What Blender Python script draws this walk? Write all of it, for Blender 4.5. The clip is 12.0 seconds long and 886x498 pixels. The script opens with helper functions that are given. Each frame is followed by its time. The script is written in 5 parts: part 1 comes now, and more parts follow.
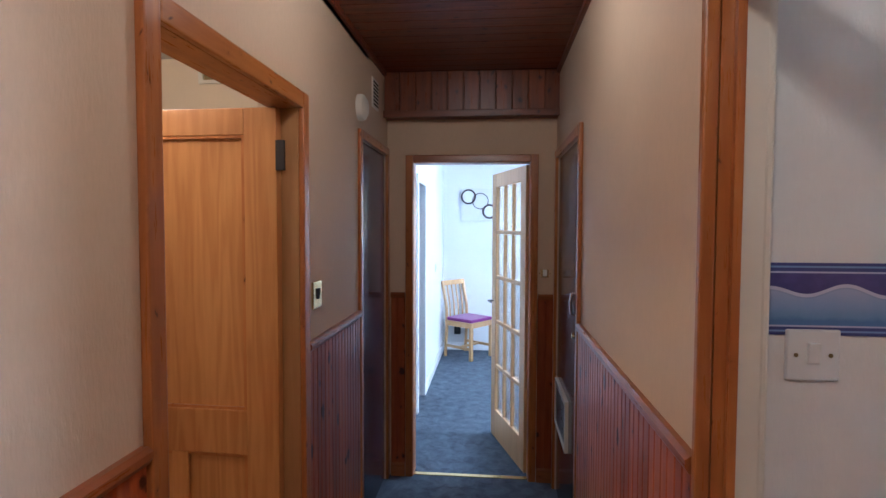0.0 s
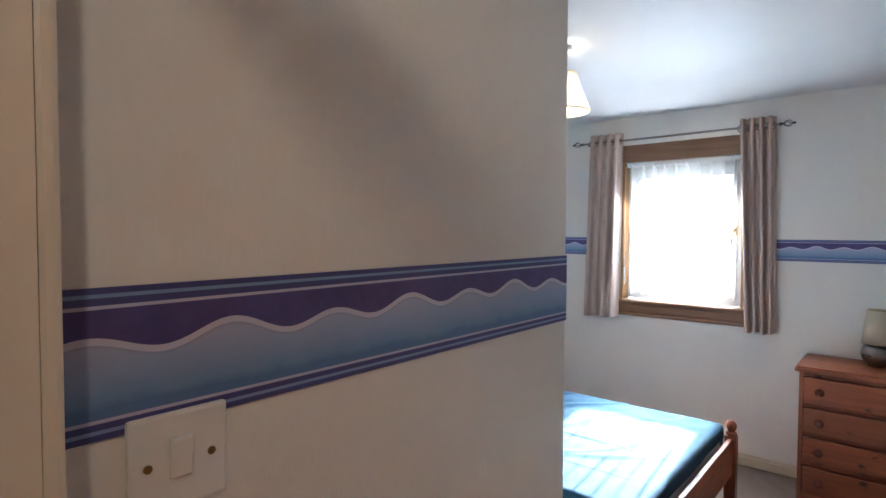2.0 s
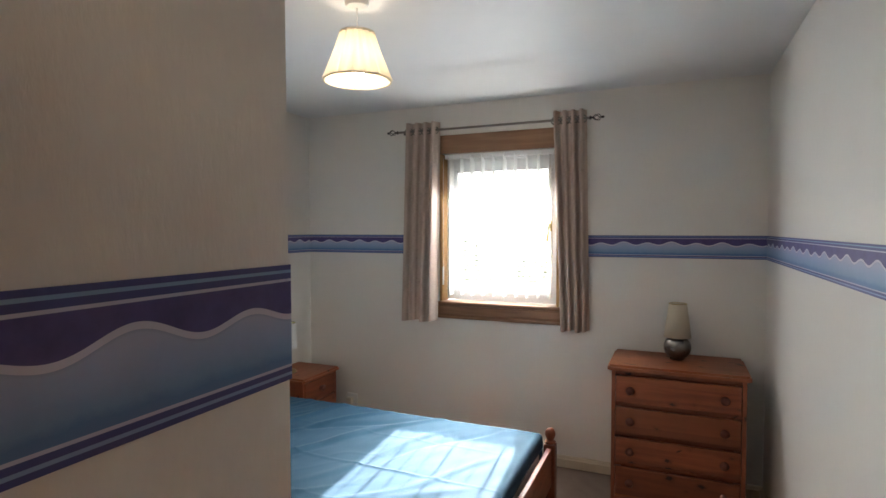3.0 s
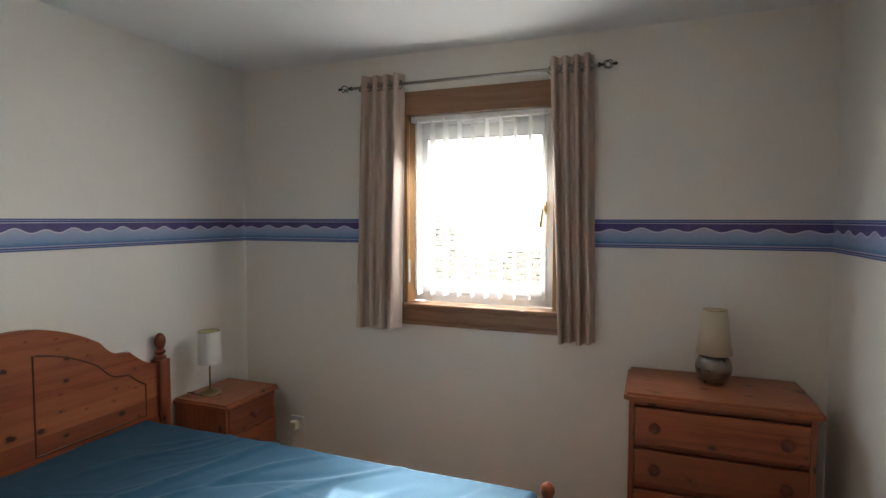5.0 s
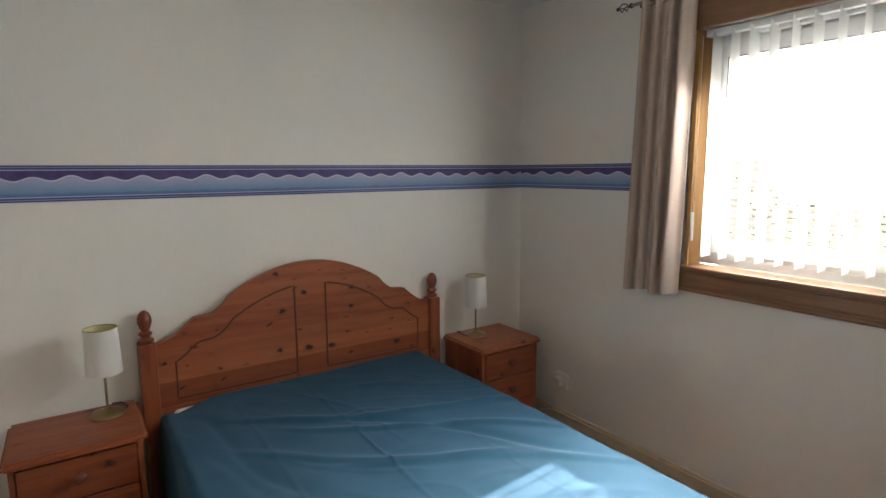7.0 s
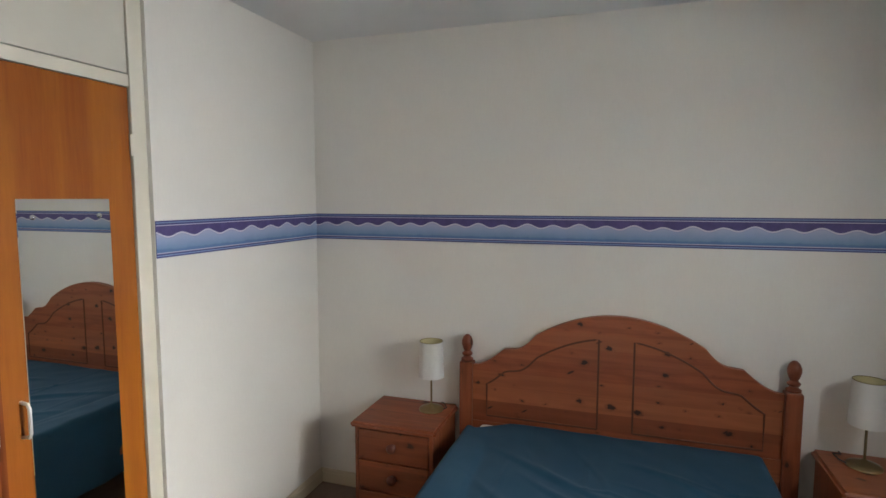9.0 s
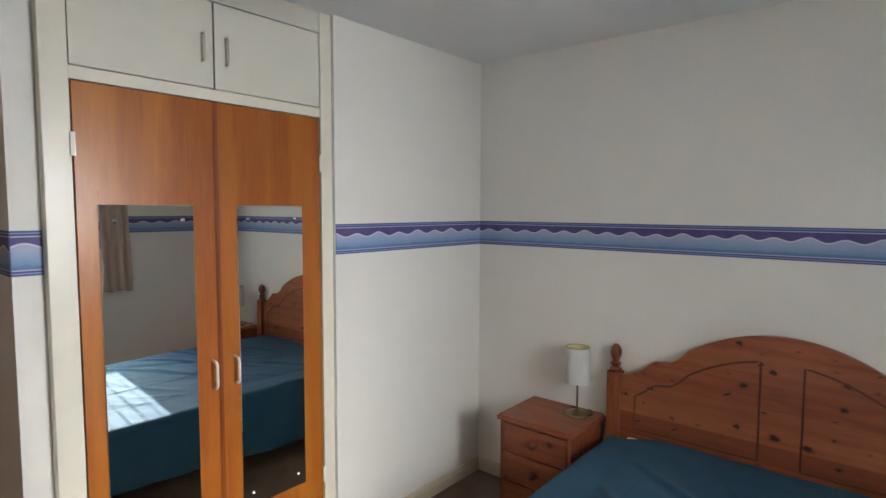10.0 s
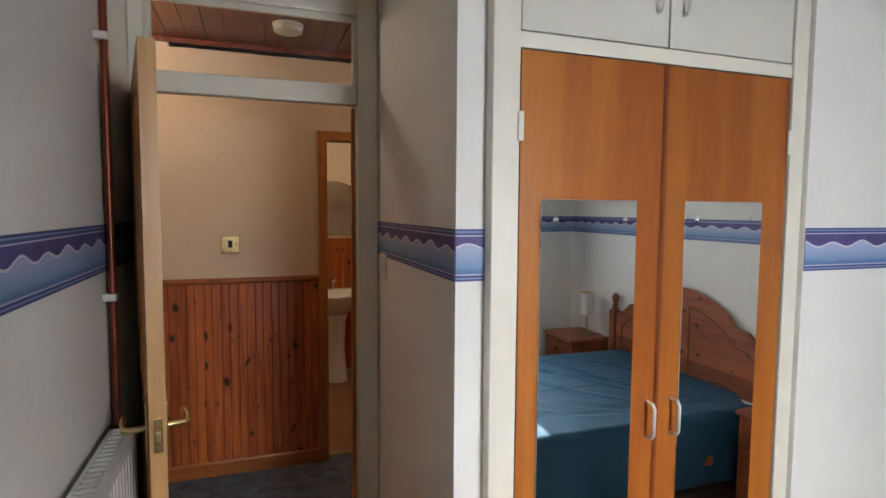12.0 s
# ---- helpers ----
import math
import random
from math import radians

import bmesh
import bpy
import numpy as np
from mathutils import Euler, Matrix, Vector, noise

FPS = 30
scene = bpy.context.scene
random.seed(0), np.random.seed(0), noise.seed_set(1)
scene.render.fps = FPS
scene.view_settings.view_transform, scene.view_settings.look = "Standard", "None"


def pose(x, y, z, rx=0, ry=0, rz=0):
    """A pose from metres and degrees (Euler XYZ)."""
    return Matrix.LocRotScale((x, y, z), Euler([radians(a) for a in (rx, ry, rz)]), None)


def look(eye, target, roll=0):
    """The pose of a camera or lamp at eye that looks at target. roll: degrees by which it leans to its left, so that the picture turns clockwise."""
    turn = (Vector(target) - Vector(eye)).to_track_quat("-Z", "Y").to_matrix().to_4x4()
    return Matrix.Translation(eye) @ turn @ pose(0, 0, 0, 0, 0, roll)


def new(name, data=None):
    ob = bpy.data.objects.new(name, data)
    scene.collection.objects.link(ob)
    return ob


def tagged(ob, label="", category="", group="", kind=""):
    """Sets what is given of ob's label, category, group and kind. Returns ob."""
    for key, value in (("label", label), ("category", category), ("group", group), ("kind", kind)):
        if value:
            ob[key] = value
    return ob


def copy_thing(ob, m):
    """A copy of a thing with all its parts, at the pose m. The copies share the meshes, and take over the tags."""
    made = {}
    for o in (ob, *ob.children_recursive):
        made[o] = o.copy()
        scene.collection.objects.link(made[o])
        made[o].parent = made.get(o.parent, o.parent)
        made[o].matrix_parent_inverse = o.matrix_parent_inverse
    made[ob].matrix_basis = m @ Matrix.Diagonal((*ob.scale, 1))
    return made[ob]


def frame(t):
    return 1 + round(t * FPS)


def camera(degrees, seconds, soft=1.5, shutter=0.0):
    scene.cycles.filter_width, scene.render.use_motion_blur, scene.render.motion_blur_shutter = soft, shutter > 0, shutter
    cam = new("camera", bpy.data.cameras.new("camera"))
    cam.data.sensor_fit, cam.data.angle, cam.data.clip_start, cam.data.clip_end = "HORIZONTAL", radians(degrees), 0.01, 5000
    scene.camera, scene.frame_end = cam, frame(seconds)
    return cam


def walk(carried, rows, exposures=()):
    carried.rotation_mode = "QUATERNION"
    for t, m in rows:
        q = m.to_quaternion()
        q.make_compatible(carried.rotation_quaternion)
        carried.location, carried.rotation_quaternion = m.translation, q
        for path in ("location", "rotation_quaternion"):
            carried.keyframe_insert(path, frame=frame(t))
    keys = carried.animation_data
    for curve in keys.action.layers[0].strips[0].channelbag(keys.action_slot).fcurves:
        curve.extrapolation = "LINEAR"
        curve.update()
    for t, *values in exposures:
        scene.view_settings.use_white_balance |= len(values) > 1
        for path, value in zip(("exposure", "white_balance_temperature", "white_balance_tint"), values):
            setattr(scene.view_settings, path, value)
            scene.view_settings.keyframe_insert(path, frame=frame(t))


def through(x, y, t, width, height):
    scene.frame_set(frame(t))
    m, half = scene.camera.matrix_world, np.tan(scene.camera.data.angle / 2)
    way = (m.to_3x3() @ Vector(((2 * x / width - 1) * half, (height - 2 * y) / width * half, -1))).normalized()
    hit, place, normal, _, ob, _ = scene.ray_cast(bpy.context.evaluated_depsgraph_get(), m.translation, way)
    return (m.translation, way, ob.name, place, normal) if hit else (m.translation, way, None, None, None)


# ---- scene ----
cam = camera(77.9, 12.0)
PATH = [
    (0, (0.474, 0.324, 1.595), (0.289, 2.314, 1.507), 0.2),
    (0.5, (0.514, 0.460, 1.605), (0.800, 2.438, 1.523), 0.2),
    (1, (0.573, 0.594, 1.612), (1.224, 2.483, 1.521), 0.3),
    (1.5, (0.637, 0.732, 1.608), (1.776, 2.374, 1.526), 0.1),
    (2, (0.833, 0.867, 1.578), (2.362, 2.155, 1.51), 0.2),
    (2.5, (1.073, 0.916, 1.567), (2.777, 1.961, 1.507), -0.1),
    (3, (1.357, 0.991, 1.568), (3.198, 1.771, 1.495), -0.1),
    (5, (2.148, 1.22, 1.528), (4.01, 1.942, 1.418), 0.1),
    (5.5, (2.236, 1.23, 1.527), (4.033, 2.093, 1.367), 0.0),
    (6, (2.379, 1.174, 1.494), (4.008, 2.317, 1.293), -0.3),
    (6.5, (2.428, 1.171, 1.484), (3.858, 2.546, 1.227), -0.2),
    (7, (2.607, 1.095, 1.497), (3.723, 2.73, 1.213), -0.4),
    (9, (3.572, 1.025, 1.607), (2.936, 2.912, 1.424), 0.0),
    (9.5, (3.756, 0.983, 1.609), (2.761, 2.711, 1.45), 0.3),
    (10, (3.907, 1.012, 1.595), (2.616, 2.532, 1.45), 0.2),
    (10.5, (3.923, 1.006, 1.606), (2.404, 2.298, 1.452), 0.2),
    (11, (3.795, 0.981, 1.602), (2.104, 2.037, 1.444), 0.4),
    (11.5, (3.529, 0.94, 1.594), (1.713, 1.766, 1.446), 0.5),
    (12, (3.212, 0.919, 1.576), (1.328, 1.574, 1.433), 0.4),
]
walk(cam, [(t, look(eye, target, roll)) for t, eye, target, roll in PATH],
     exposures=[(0.0, 3.6, 4750, 10), (0.5, 3.74, 4600, 8), (1.0, 3.75, 4520, 5), (1.5, 3.52, 4950, 6), (2.0, 3.22, 5450, 8), (2.5, 2.8, 6050, 9), (3.0, 2.6, 6400, 9),
                (5.0, 2.3, 6650, 9), (6.0, 2.38, 6700, 9), (7.0, 2.44, 6700, 8), (9.0, 2.35, 6550, 9), (10.0, 2.32, 6400, 9), (11.0, 2.34, 6250, 10), (12.0, 2.58, 6150, 10)])

# ---- world, sun, large lights ----
SUN_DIR = Vector((1.0, 0.09, 0.575)).normalized()
world = bpy.data.worlds.new("sky_world")
scene.world = world
world.use_nodes = True
wn = world.node_tree
sky = wn.nodes.new("ShaderNodeTexSky")
sky.sky_type = "NISHITA"
sky.sun_disc = False
sky.sun_elevation = math.asin(SUN_DIR.z)
sky.sun_rotation = math.atan2(SUN_DIR.x, SUN_DIR.y)
wn.links.new(sky.outputs[0], wn.nodes["Background"].inputs[0])
wn.nodes["Background"].inputs[1].default_value = 0.05


def lamp(name, kind, m, watts, colour, **props):
    data = bpy.data.lights.new(name, kind)
    data.energy, data.color = watts, colour
    if kind == "AREA":
        data.shape = "RECTANGLE"
        data.size, data.size_y = props["size"], props["size_y"]
    elif kind == "SUN":
        data.angle = props["angle"]
    else:
        data.shadow_soft_size = props["radius"]
    ob = new(name, data)
    ob.matrix_world = m
    return ob


lamp("sun", "SUN", look(SUN_DIR * 20, (0, 0, 0)), 5.0, (1.0, 0.95, 0.88), angle=radians(0.6))
lamp("window_daylight", "AREA", look((5.24, 2.11, 1.60), (4.3, 2.11, 0.38)), 13.5, (0.93, 0.96, 1.0), size=0.62, size_y=0.9)
lamp("kitchen_daylight", "AREA", look((2.44, 5.0, 1.55), (0.0, 5.1, 0.7)), 9.2, (0.82, 0.91, 1.0), size=1.6, size_y=1.2)
lamp("pendant_bulb", "POINT", pose(3.185, 2.12, 2.20), 0.36, (1.0, 0.84, 0.66), radius=0.035)
lamp("hall_bulb", "POINT", pose(0.40, 0.22, 2.385), 1.38, (1.0, 0.73, 0.48), radius=0.06)
lamp("hall_bulb", "POINT", pose(0.35, 1.95, 2.385), 0.30, (1.0, 0.73, 0.48), radius=0.06)
lamp("bathroom_bulb", "POINT", pose(-1.0, 1.75, 2.30), 1.7, (1.0, 0.76, 0.50), radius=0.06)


# ---- materials ----
def nodes_of(name, rough=0.5, metal=0.0):
    mat = bpy.data.materials.new(name)
    mat.use_nodes = True
    nt = mat.node_tree
    b = nt.nodes["Principled BSDF"]
    b.inputs["Roughness"].default_value, b.inputs["Metallic"].default_value = rough, metal
    return mat, nt, b


def node(nt, kind, inputs=(), **props):
    n = nt.nodes.new(kind)
    for k, v in props.items():
        if k == "operation":
            n.operation = v
        elif k == "blend_type":
            n.blend_type = v
        elif k == "data_type":
            n.data_type = v
        elif k == "feature":
            n.feature = v
    for k, v in dict(inputs).items():
        if isinstance(v, bpy.types.NodeSocket):
            nt.links.new(v, n.inputs[k])
        else:
            n.inputs[k].default_value = v
    return n


def ramp(nt, fac, stops):
    n = nt.nodes.new("ShaderNodeValToRGB")
    nt.links.new(fac, n.inputs[0])
    while len(n.color_ramp.elements) < len(stops):
        n.color_ramp.elements.new(0.5)
    for e, (p, c) in zip(n.color_ramp.elements, stops):
        e.position, e.color = p, (*c, 1)
    return n.outputs[0]


def mix(nt, fac, a, b, how="MIX"):
    n = nt.nodes.new("ShaderNodeMix")
    n.data_type, n.blend_type = "RGBA", how
    for i, v in ((0, fac), (6, a), (7, b)):
        if isinstance(v, bpy.types.NodeSocket):
            nt.links.new(v, n.inputs[i])
        else:
            n.inputs[i].default_value = v if i == 0 else (*v, 1)
    return n.outputs[2]


def maths(nt, op, a, b=0.0, c=0.0):
    n = nt.nodes.new("ShaderNodeMath")
    n.operation = op
    for i, v in enumerate((a, b, c)):
        if isinstance(v, bpy.types.NodeSocket):
            nt.links.new(v, n.inputs[i])
        else:
            n.inputs[i].default_value = v
    return n.outputs[0]


def bumped(nt, b, height, strength, distance=0.01):
    n = node(nt, "ShaderNodeBump", {"Height": height, "Strength": strength, "Distance": distance})
    nt.links.new(n.outputs[0], b.inputs["Normal"])


def coords(nt, scale=(1, 1, 1), jitter=True):
    """Object coordinates, shifted by the object's random number, then scaled."""
    tc = nt.nodes.new("ShaderNodeTexCoord").outputs["Object"]
    if jitter:
        r = nt.nodes.new("ShaderNodeObjectInfo").outputs["Random"]
        v = node(nt, "ShaderNodeCombineXYZ", {0: maths(nt, "MULTIPLY", r, 13.0), 1: maths(nt, "MULTIPLY", r, 31.0), 2: maths(nt, "MULTIPLY", r, 7.0)})
        tc = node(nt, "ShaderNodeVectorMath", {0: tc, 1: v.outputs[0]}, operation="ADD").outputs[0]
    return node(nt, "ShaderNodeMapping", {"Vector": tc, "Scale": scale}).outputs[0]


def noise_of(nt, vec, scale, detail=4.0, rough=0.6, distort=0.0):
    return node(nt, "ShaderNodeTexNoise", {"Vector": vec, "Scale": scale, "Detail": detail, "Roughness": rough, "Distortion": distort}).outputs[0]


def plain(name, colour, rough=0.5, metal=0.0, vary=0.12, scale=18.0, bump=0.0, spec=0.5):
    """A painted, plastic or metal surface with a little unevenness in colour, gloss and relief."""
    mat, nt, b = nodes_of(name, rough, metal)
    v = coords(nt)
    n1, n2 = noise_of(nt, v, scale), noise_of(nt, v, scale / 9, 2.0)
    f = maths(nt, "MULTIPLY_ADD", n1, 0.5, maths(nt, "MULTIPLY", n2, 0.5))
    lo = tuple(c * (1 - vary) for c in colour)
    hi = tuple(min(1, c * (1 + vary)) for c in colour)
    nt.links.new(ramp(nt, f, ((0.3, lo), (0.7, hi))), b.inputs["Base Color"])
    nt.links.new(maths(nt, "MULTIPLY_ADD", n1, 0.2, max(0.0, rough - 0.1)), b.inputs["Roughness"])
    b.inputs["Specular IOR Level"].default_value = spec
    if bump:
        bumped(nt, b, noise_of(nt, v, scale * 8, 3.0), bump, 0.002)
    return mat


def wood(name, light, dark, knot, axis="x", rough=0.35, knots=1.0, ring=1.0, bump=0.15, planks=0.0, tones=0.35, cells=14.0):
    """Timber whose grain runs along an axis of the object, with growth lines and knots."""
    mat, nt, b = nodes_of(name, rough)
    i = "xyz".index(axis)
    stretch = [1.0, 1.0, 1.0]
    stretch[i] = 0.07
    fine = coords(nt, tuple(stretch))
    place = node(nt, "ShaderNodeSeparateXYZ", {0: coords(nt)}).outputs
    across = maths(nt, "ADD", place[(i + 1) % 3], place[(i + 2) % 3])
    bent = maths(nt, "MULTIPLY", maths(nt, "SUBTRACT", noise_of(nt, coords(nt), 34.0, 3.0, 0.7), 0.5), 0.05)
    kn = node(nt, "ShaderNodeCombineXYZ", {0: maths(nt, "MULTIPLY", maths(nt, "ADD", place[i], bent), 0.62), 1: maths(nt, "SUBTRACT", across, maths(nt, "MULTIPLY", bent, 0.6))}).outputs[0]
    vor = nt.nodes.new("ShaderNodeTexVoronoi")
    vor.voronoi_dimensions = "2D"
    nt.links.new(kn, vor.inputs["Vector"])
    vor.inputs["Scale"].default_value = cells
    lean = node(nt, "ShaderNodeCombineXYZ", {0: maths(nt, "ADD", maths(nt, "MULTIPLY", place[i], 0.40), maths(nt, "MULTIPLY", across, 0.24)),
                                             1: maths(nt, "SUBTRACT", maths(nt, "MULTIPLY", across, 1.35), maths(nt, "MULTIPLY", place[i], 0.75))}).outputs[0]
    spike = nt.nodes.new("ShaderNodeTexVoronoi")
    spike.voronoi_dimensions = "2D"
    nt.links.new(lean, spike.inputs["Vector"])
    spike.inputs["Scale"].default_value = cells * 0.62
    dist = vor.outputs["Distance"]
    size = node(nt, "ShaderNodeSeparateColor", {0: vor.outputs["Color"]}).outputs[0]
    swirl = node(nt, "ShaderNodeMapRange", {"Value": dist, "From Min": 0.08, "From Max": 0.5, "To Min": 0.5, "To Max": 0.0}).outputs[0]
    broad = noise_of(nt, fine, 7.0, 3.0, 0.5)
    lines = maths(nt, "SINE", maths(nt, "MULTIPLY", maths(nt, "ADD", broad, maths(nt, "MULTIPLY", swirl, 0.045 if knots else 0.0)), 46.0 * ring))
    lines = maths(nt, "MULTIPLY_ADD", lines, 0.5, 0.5)
    grain = noise_of(nt, fine, 95.0, 3.0, 0.65)
    f = maths(nt, "ADD", maths(nt, "MULTIPLY", lines, 0.22), maths(nt, "ADD", maths(nt, "MULTIPLY", grain, 0.38), maths(nt, "MULTIPLY", broad, 0.52)))
    col = ramp(nt, f, ((0.28, light), (0.78, dark)))
    if planks:
        xyz = node(nt, "ShaderNodeSeparateXYZ", {0: coords(nt, (1, 1, 1))})
        strip = maths(nt, "FLOOR", maths(nt, "DIVIDE", xyz.outputs[2 if i != 2 else 0], planks))
        shade = node(nt, "ShaderNodeTexWhiteNoise", {"Vector": node(nt, "ShaderNodeCombineXYZ", {0: strip}).outputs[0]}).outputs[0]
        pale = node(nt, "ShaderNodeTexWhiteNoise", {"Vector": node(nt, "ShaderNodeCombineXYZ", {0: strip, 1: 5.5}).outputs[0]}).outputs[0]
        col = mix(nt, maths(nt, "MULTIPLY", pale, 0.5), col, (light[0] * 1.15, light[1] * 1.5, light[2] * 1.5))
        col = mix(nt, maths(nt, "MULTIPLY", shade, 0.8), col, tuple(c * 0.8 for c in dark))
    tone = nt.nodes.new("ShaderNodeObjectInfo").outputs["Random"]
    col = mix(nt, maths(nt, "MULTIPLY", tone, tones), col, tuple(c * 0.55 for c in dark), "MIX")
    if knots:
        edge = maths(nt, "ADD", dist, maths(nt, "MULTIPLY", maths(nt, "SUBTRACT", grain, 0.5), 0.05))
        reach = maths(nt, "MULTIPLY", maths(nt, "SUBTRACT", maths(nt, "MULTIPLY", size, size), 0.08), 0.17 * knots)
        halo = node(nt, "ShaderNodeMapRange", {"Value": maths(nt, "SUBTRACT", edge, reach), "From Min": 0.0, "From Max": 0.11, "To Min": 0.42, "To Max": 0.0}).outputs[0]
        halo = maths(nt, "MULTIPLY", halo, maths(nt, "GREATER_THAN", reach, 0.0))
        col = mix(nt, halo, col, tuple(c * 0.62 for c in dark))
        core = node(nt, "ShaderNodeMapRange", {"Value": maths(nt, "SUBTRACT", edge, reach), "From Min": -0.035, "From Max": 0.012, "To Min": 0.95, "To Max": 0.0}).outputs[0]
        col = mix(nt, core, col, knot)
        rare = node(nt, "ShaderNodeSeparateColor", {0: spike.outputs["Color"]}).outputs[1]
        along = maths(nt, "ADD", spike.outputs["Distance"], maths(nt, "MULTIPLY", maths(nt, "SUBTRACT", grain, 0.5), 0.06))
        thorn = maths(nt, "MULTIPLY", maths(nt, "SUBTRACT", rare, 0.60), 0.25 * knots)
        core = node(nt, "ShaderNodeMapRange", {"Value": maths(nt, "SUBTRACT", along, thorn), "From Min": -0.03, "From Max": 0.012, "To Min": 0.9, "To Max": 0.0}).outputs[0]
        col = mix(nt, core, col, knot)
    nt.links.new(col, b.inputs["Base Color"])
    nt.links.new(maths(nt, "MULTIPLY_ADD", grain, 0.12, rough - 0.05), b.inputs["Roughness"])
    bumped(nt, b, f, bump, 0.002)
    return mat


def wallpaper(name, colour, ribs=0.25, stain=0.06):
    """Painted, embossed paper: small vertical flecks, broad unevenness."""
    mat, nt, b = nodes_of(name, 0.72)
    fl = noise_of(nt, coords(nt, (1, 1, 0.3), False), 110.0, 3.0, 0.7)
    br = noise_of(nt, coords(nt, (1, 1, 1), False), 1.7, 3.0)
    f = maths(nt, "ADD", maths(nt, "MULTIPLY", fl, 0.45), maths(nt, "MULTIPLY", br, 0.55))
    nt.links.new(ramp(nt, f, ((0.32, tuple(c * (1 - stain) for c in colour)), (0.68, colour))), b.inputs["Base Color"])
    bumped(nt, b, fl, ribs, 0.003)
    return mat


def cloth(name, colour, rough=0.85, weave=900.0, vary=0.12, sheen=0.3, through=0.0):
    mat, nt, b = nodes_of(name, rough)
    v = coords(nt, (1, 1, 1), False)
    n1, n2 = noise_of(nt, v, weave, 2.0), noise_of(nt, v, 5.0, 4.0)
    f = maths(nt, "ADD", maths(nt, "MULTIPLY", n1, 0.4), maths(nt, "MULTIPLY", n2, 0.6))
    col = ramp(nt, f, ((0.3, tuple(c * (1 - vary) for c in colour)), (0.7, tuple(min(1, c * (1 + vary)) for c in colour))))
    nt.links.new(col, b.inputs["Base Color"])
    b.inputs["Sheen Weight"].default_value = sheen
    b.inputs["Specular IOR Level"].default_value = 0.2
    bumped(nt, b, n1, 0.15, 0.001)
    if through:
        tr = node(nt, "ShaderNodeBsdfTranslucent", {"Color": col})
        ms = node(nt, "ShaderNodeMixShader", {0: through, 1: b.outputs[0], 2: tr.outputs[0]})
        nt.links.new(ms.outputs[0], nt.nodes["Material Output"].inputs[0])
    return mat


def carpet(name, a, c, scale=260.0, blot=3.5):
    mat, nt, b = nodes_of(name, 0.95)
    v = coords(nt, (1, 1, 1), False)
    tuft, patch = noise_of(nt, v, scale, 4.0, 0.75), noise_of(nt, v, blot, 5.0, 0.65, 0.6)
    f = maths(nt, "ADD", maths(nt, "MULTIPLY", tuft, 0.45), maths(nt, "MULTIPLY", patch, 0.55))
    nt.links.new(ramp(nt, f, ((0.34, a), (0.66, c))), b.inputs["Base Color"])
    b.inputs["Specular IOR Level"].default_value = 0.1
    bumped(nt, b, tuft, 0.8, 0.006)
    return mat


def glass(name, rough=0.0, wavy=0.0):
    mat, nt, b = nodes_of(name, rough)
    b.inputs["Transmission Weight"].default_value = 1.0
    b.inputs["IOR"].default_value = 1.45
    b.inputs["Base Color"].default_value = (0.97, 0.98, 0.98, 1)
    if wavy:
        bumped(nt, b, noise_of(nt, coords(nt), 60.0, 2.0), wavy, 0.01)
    return mat


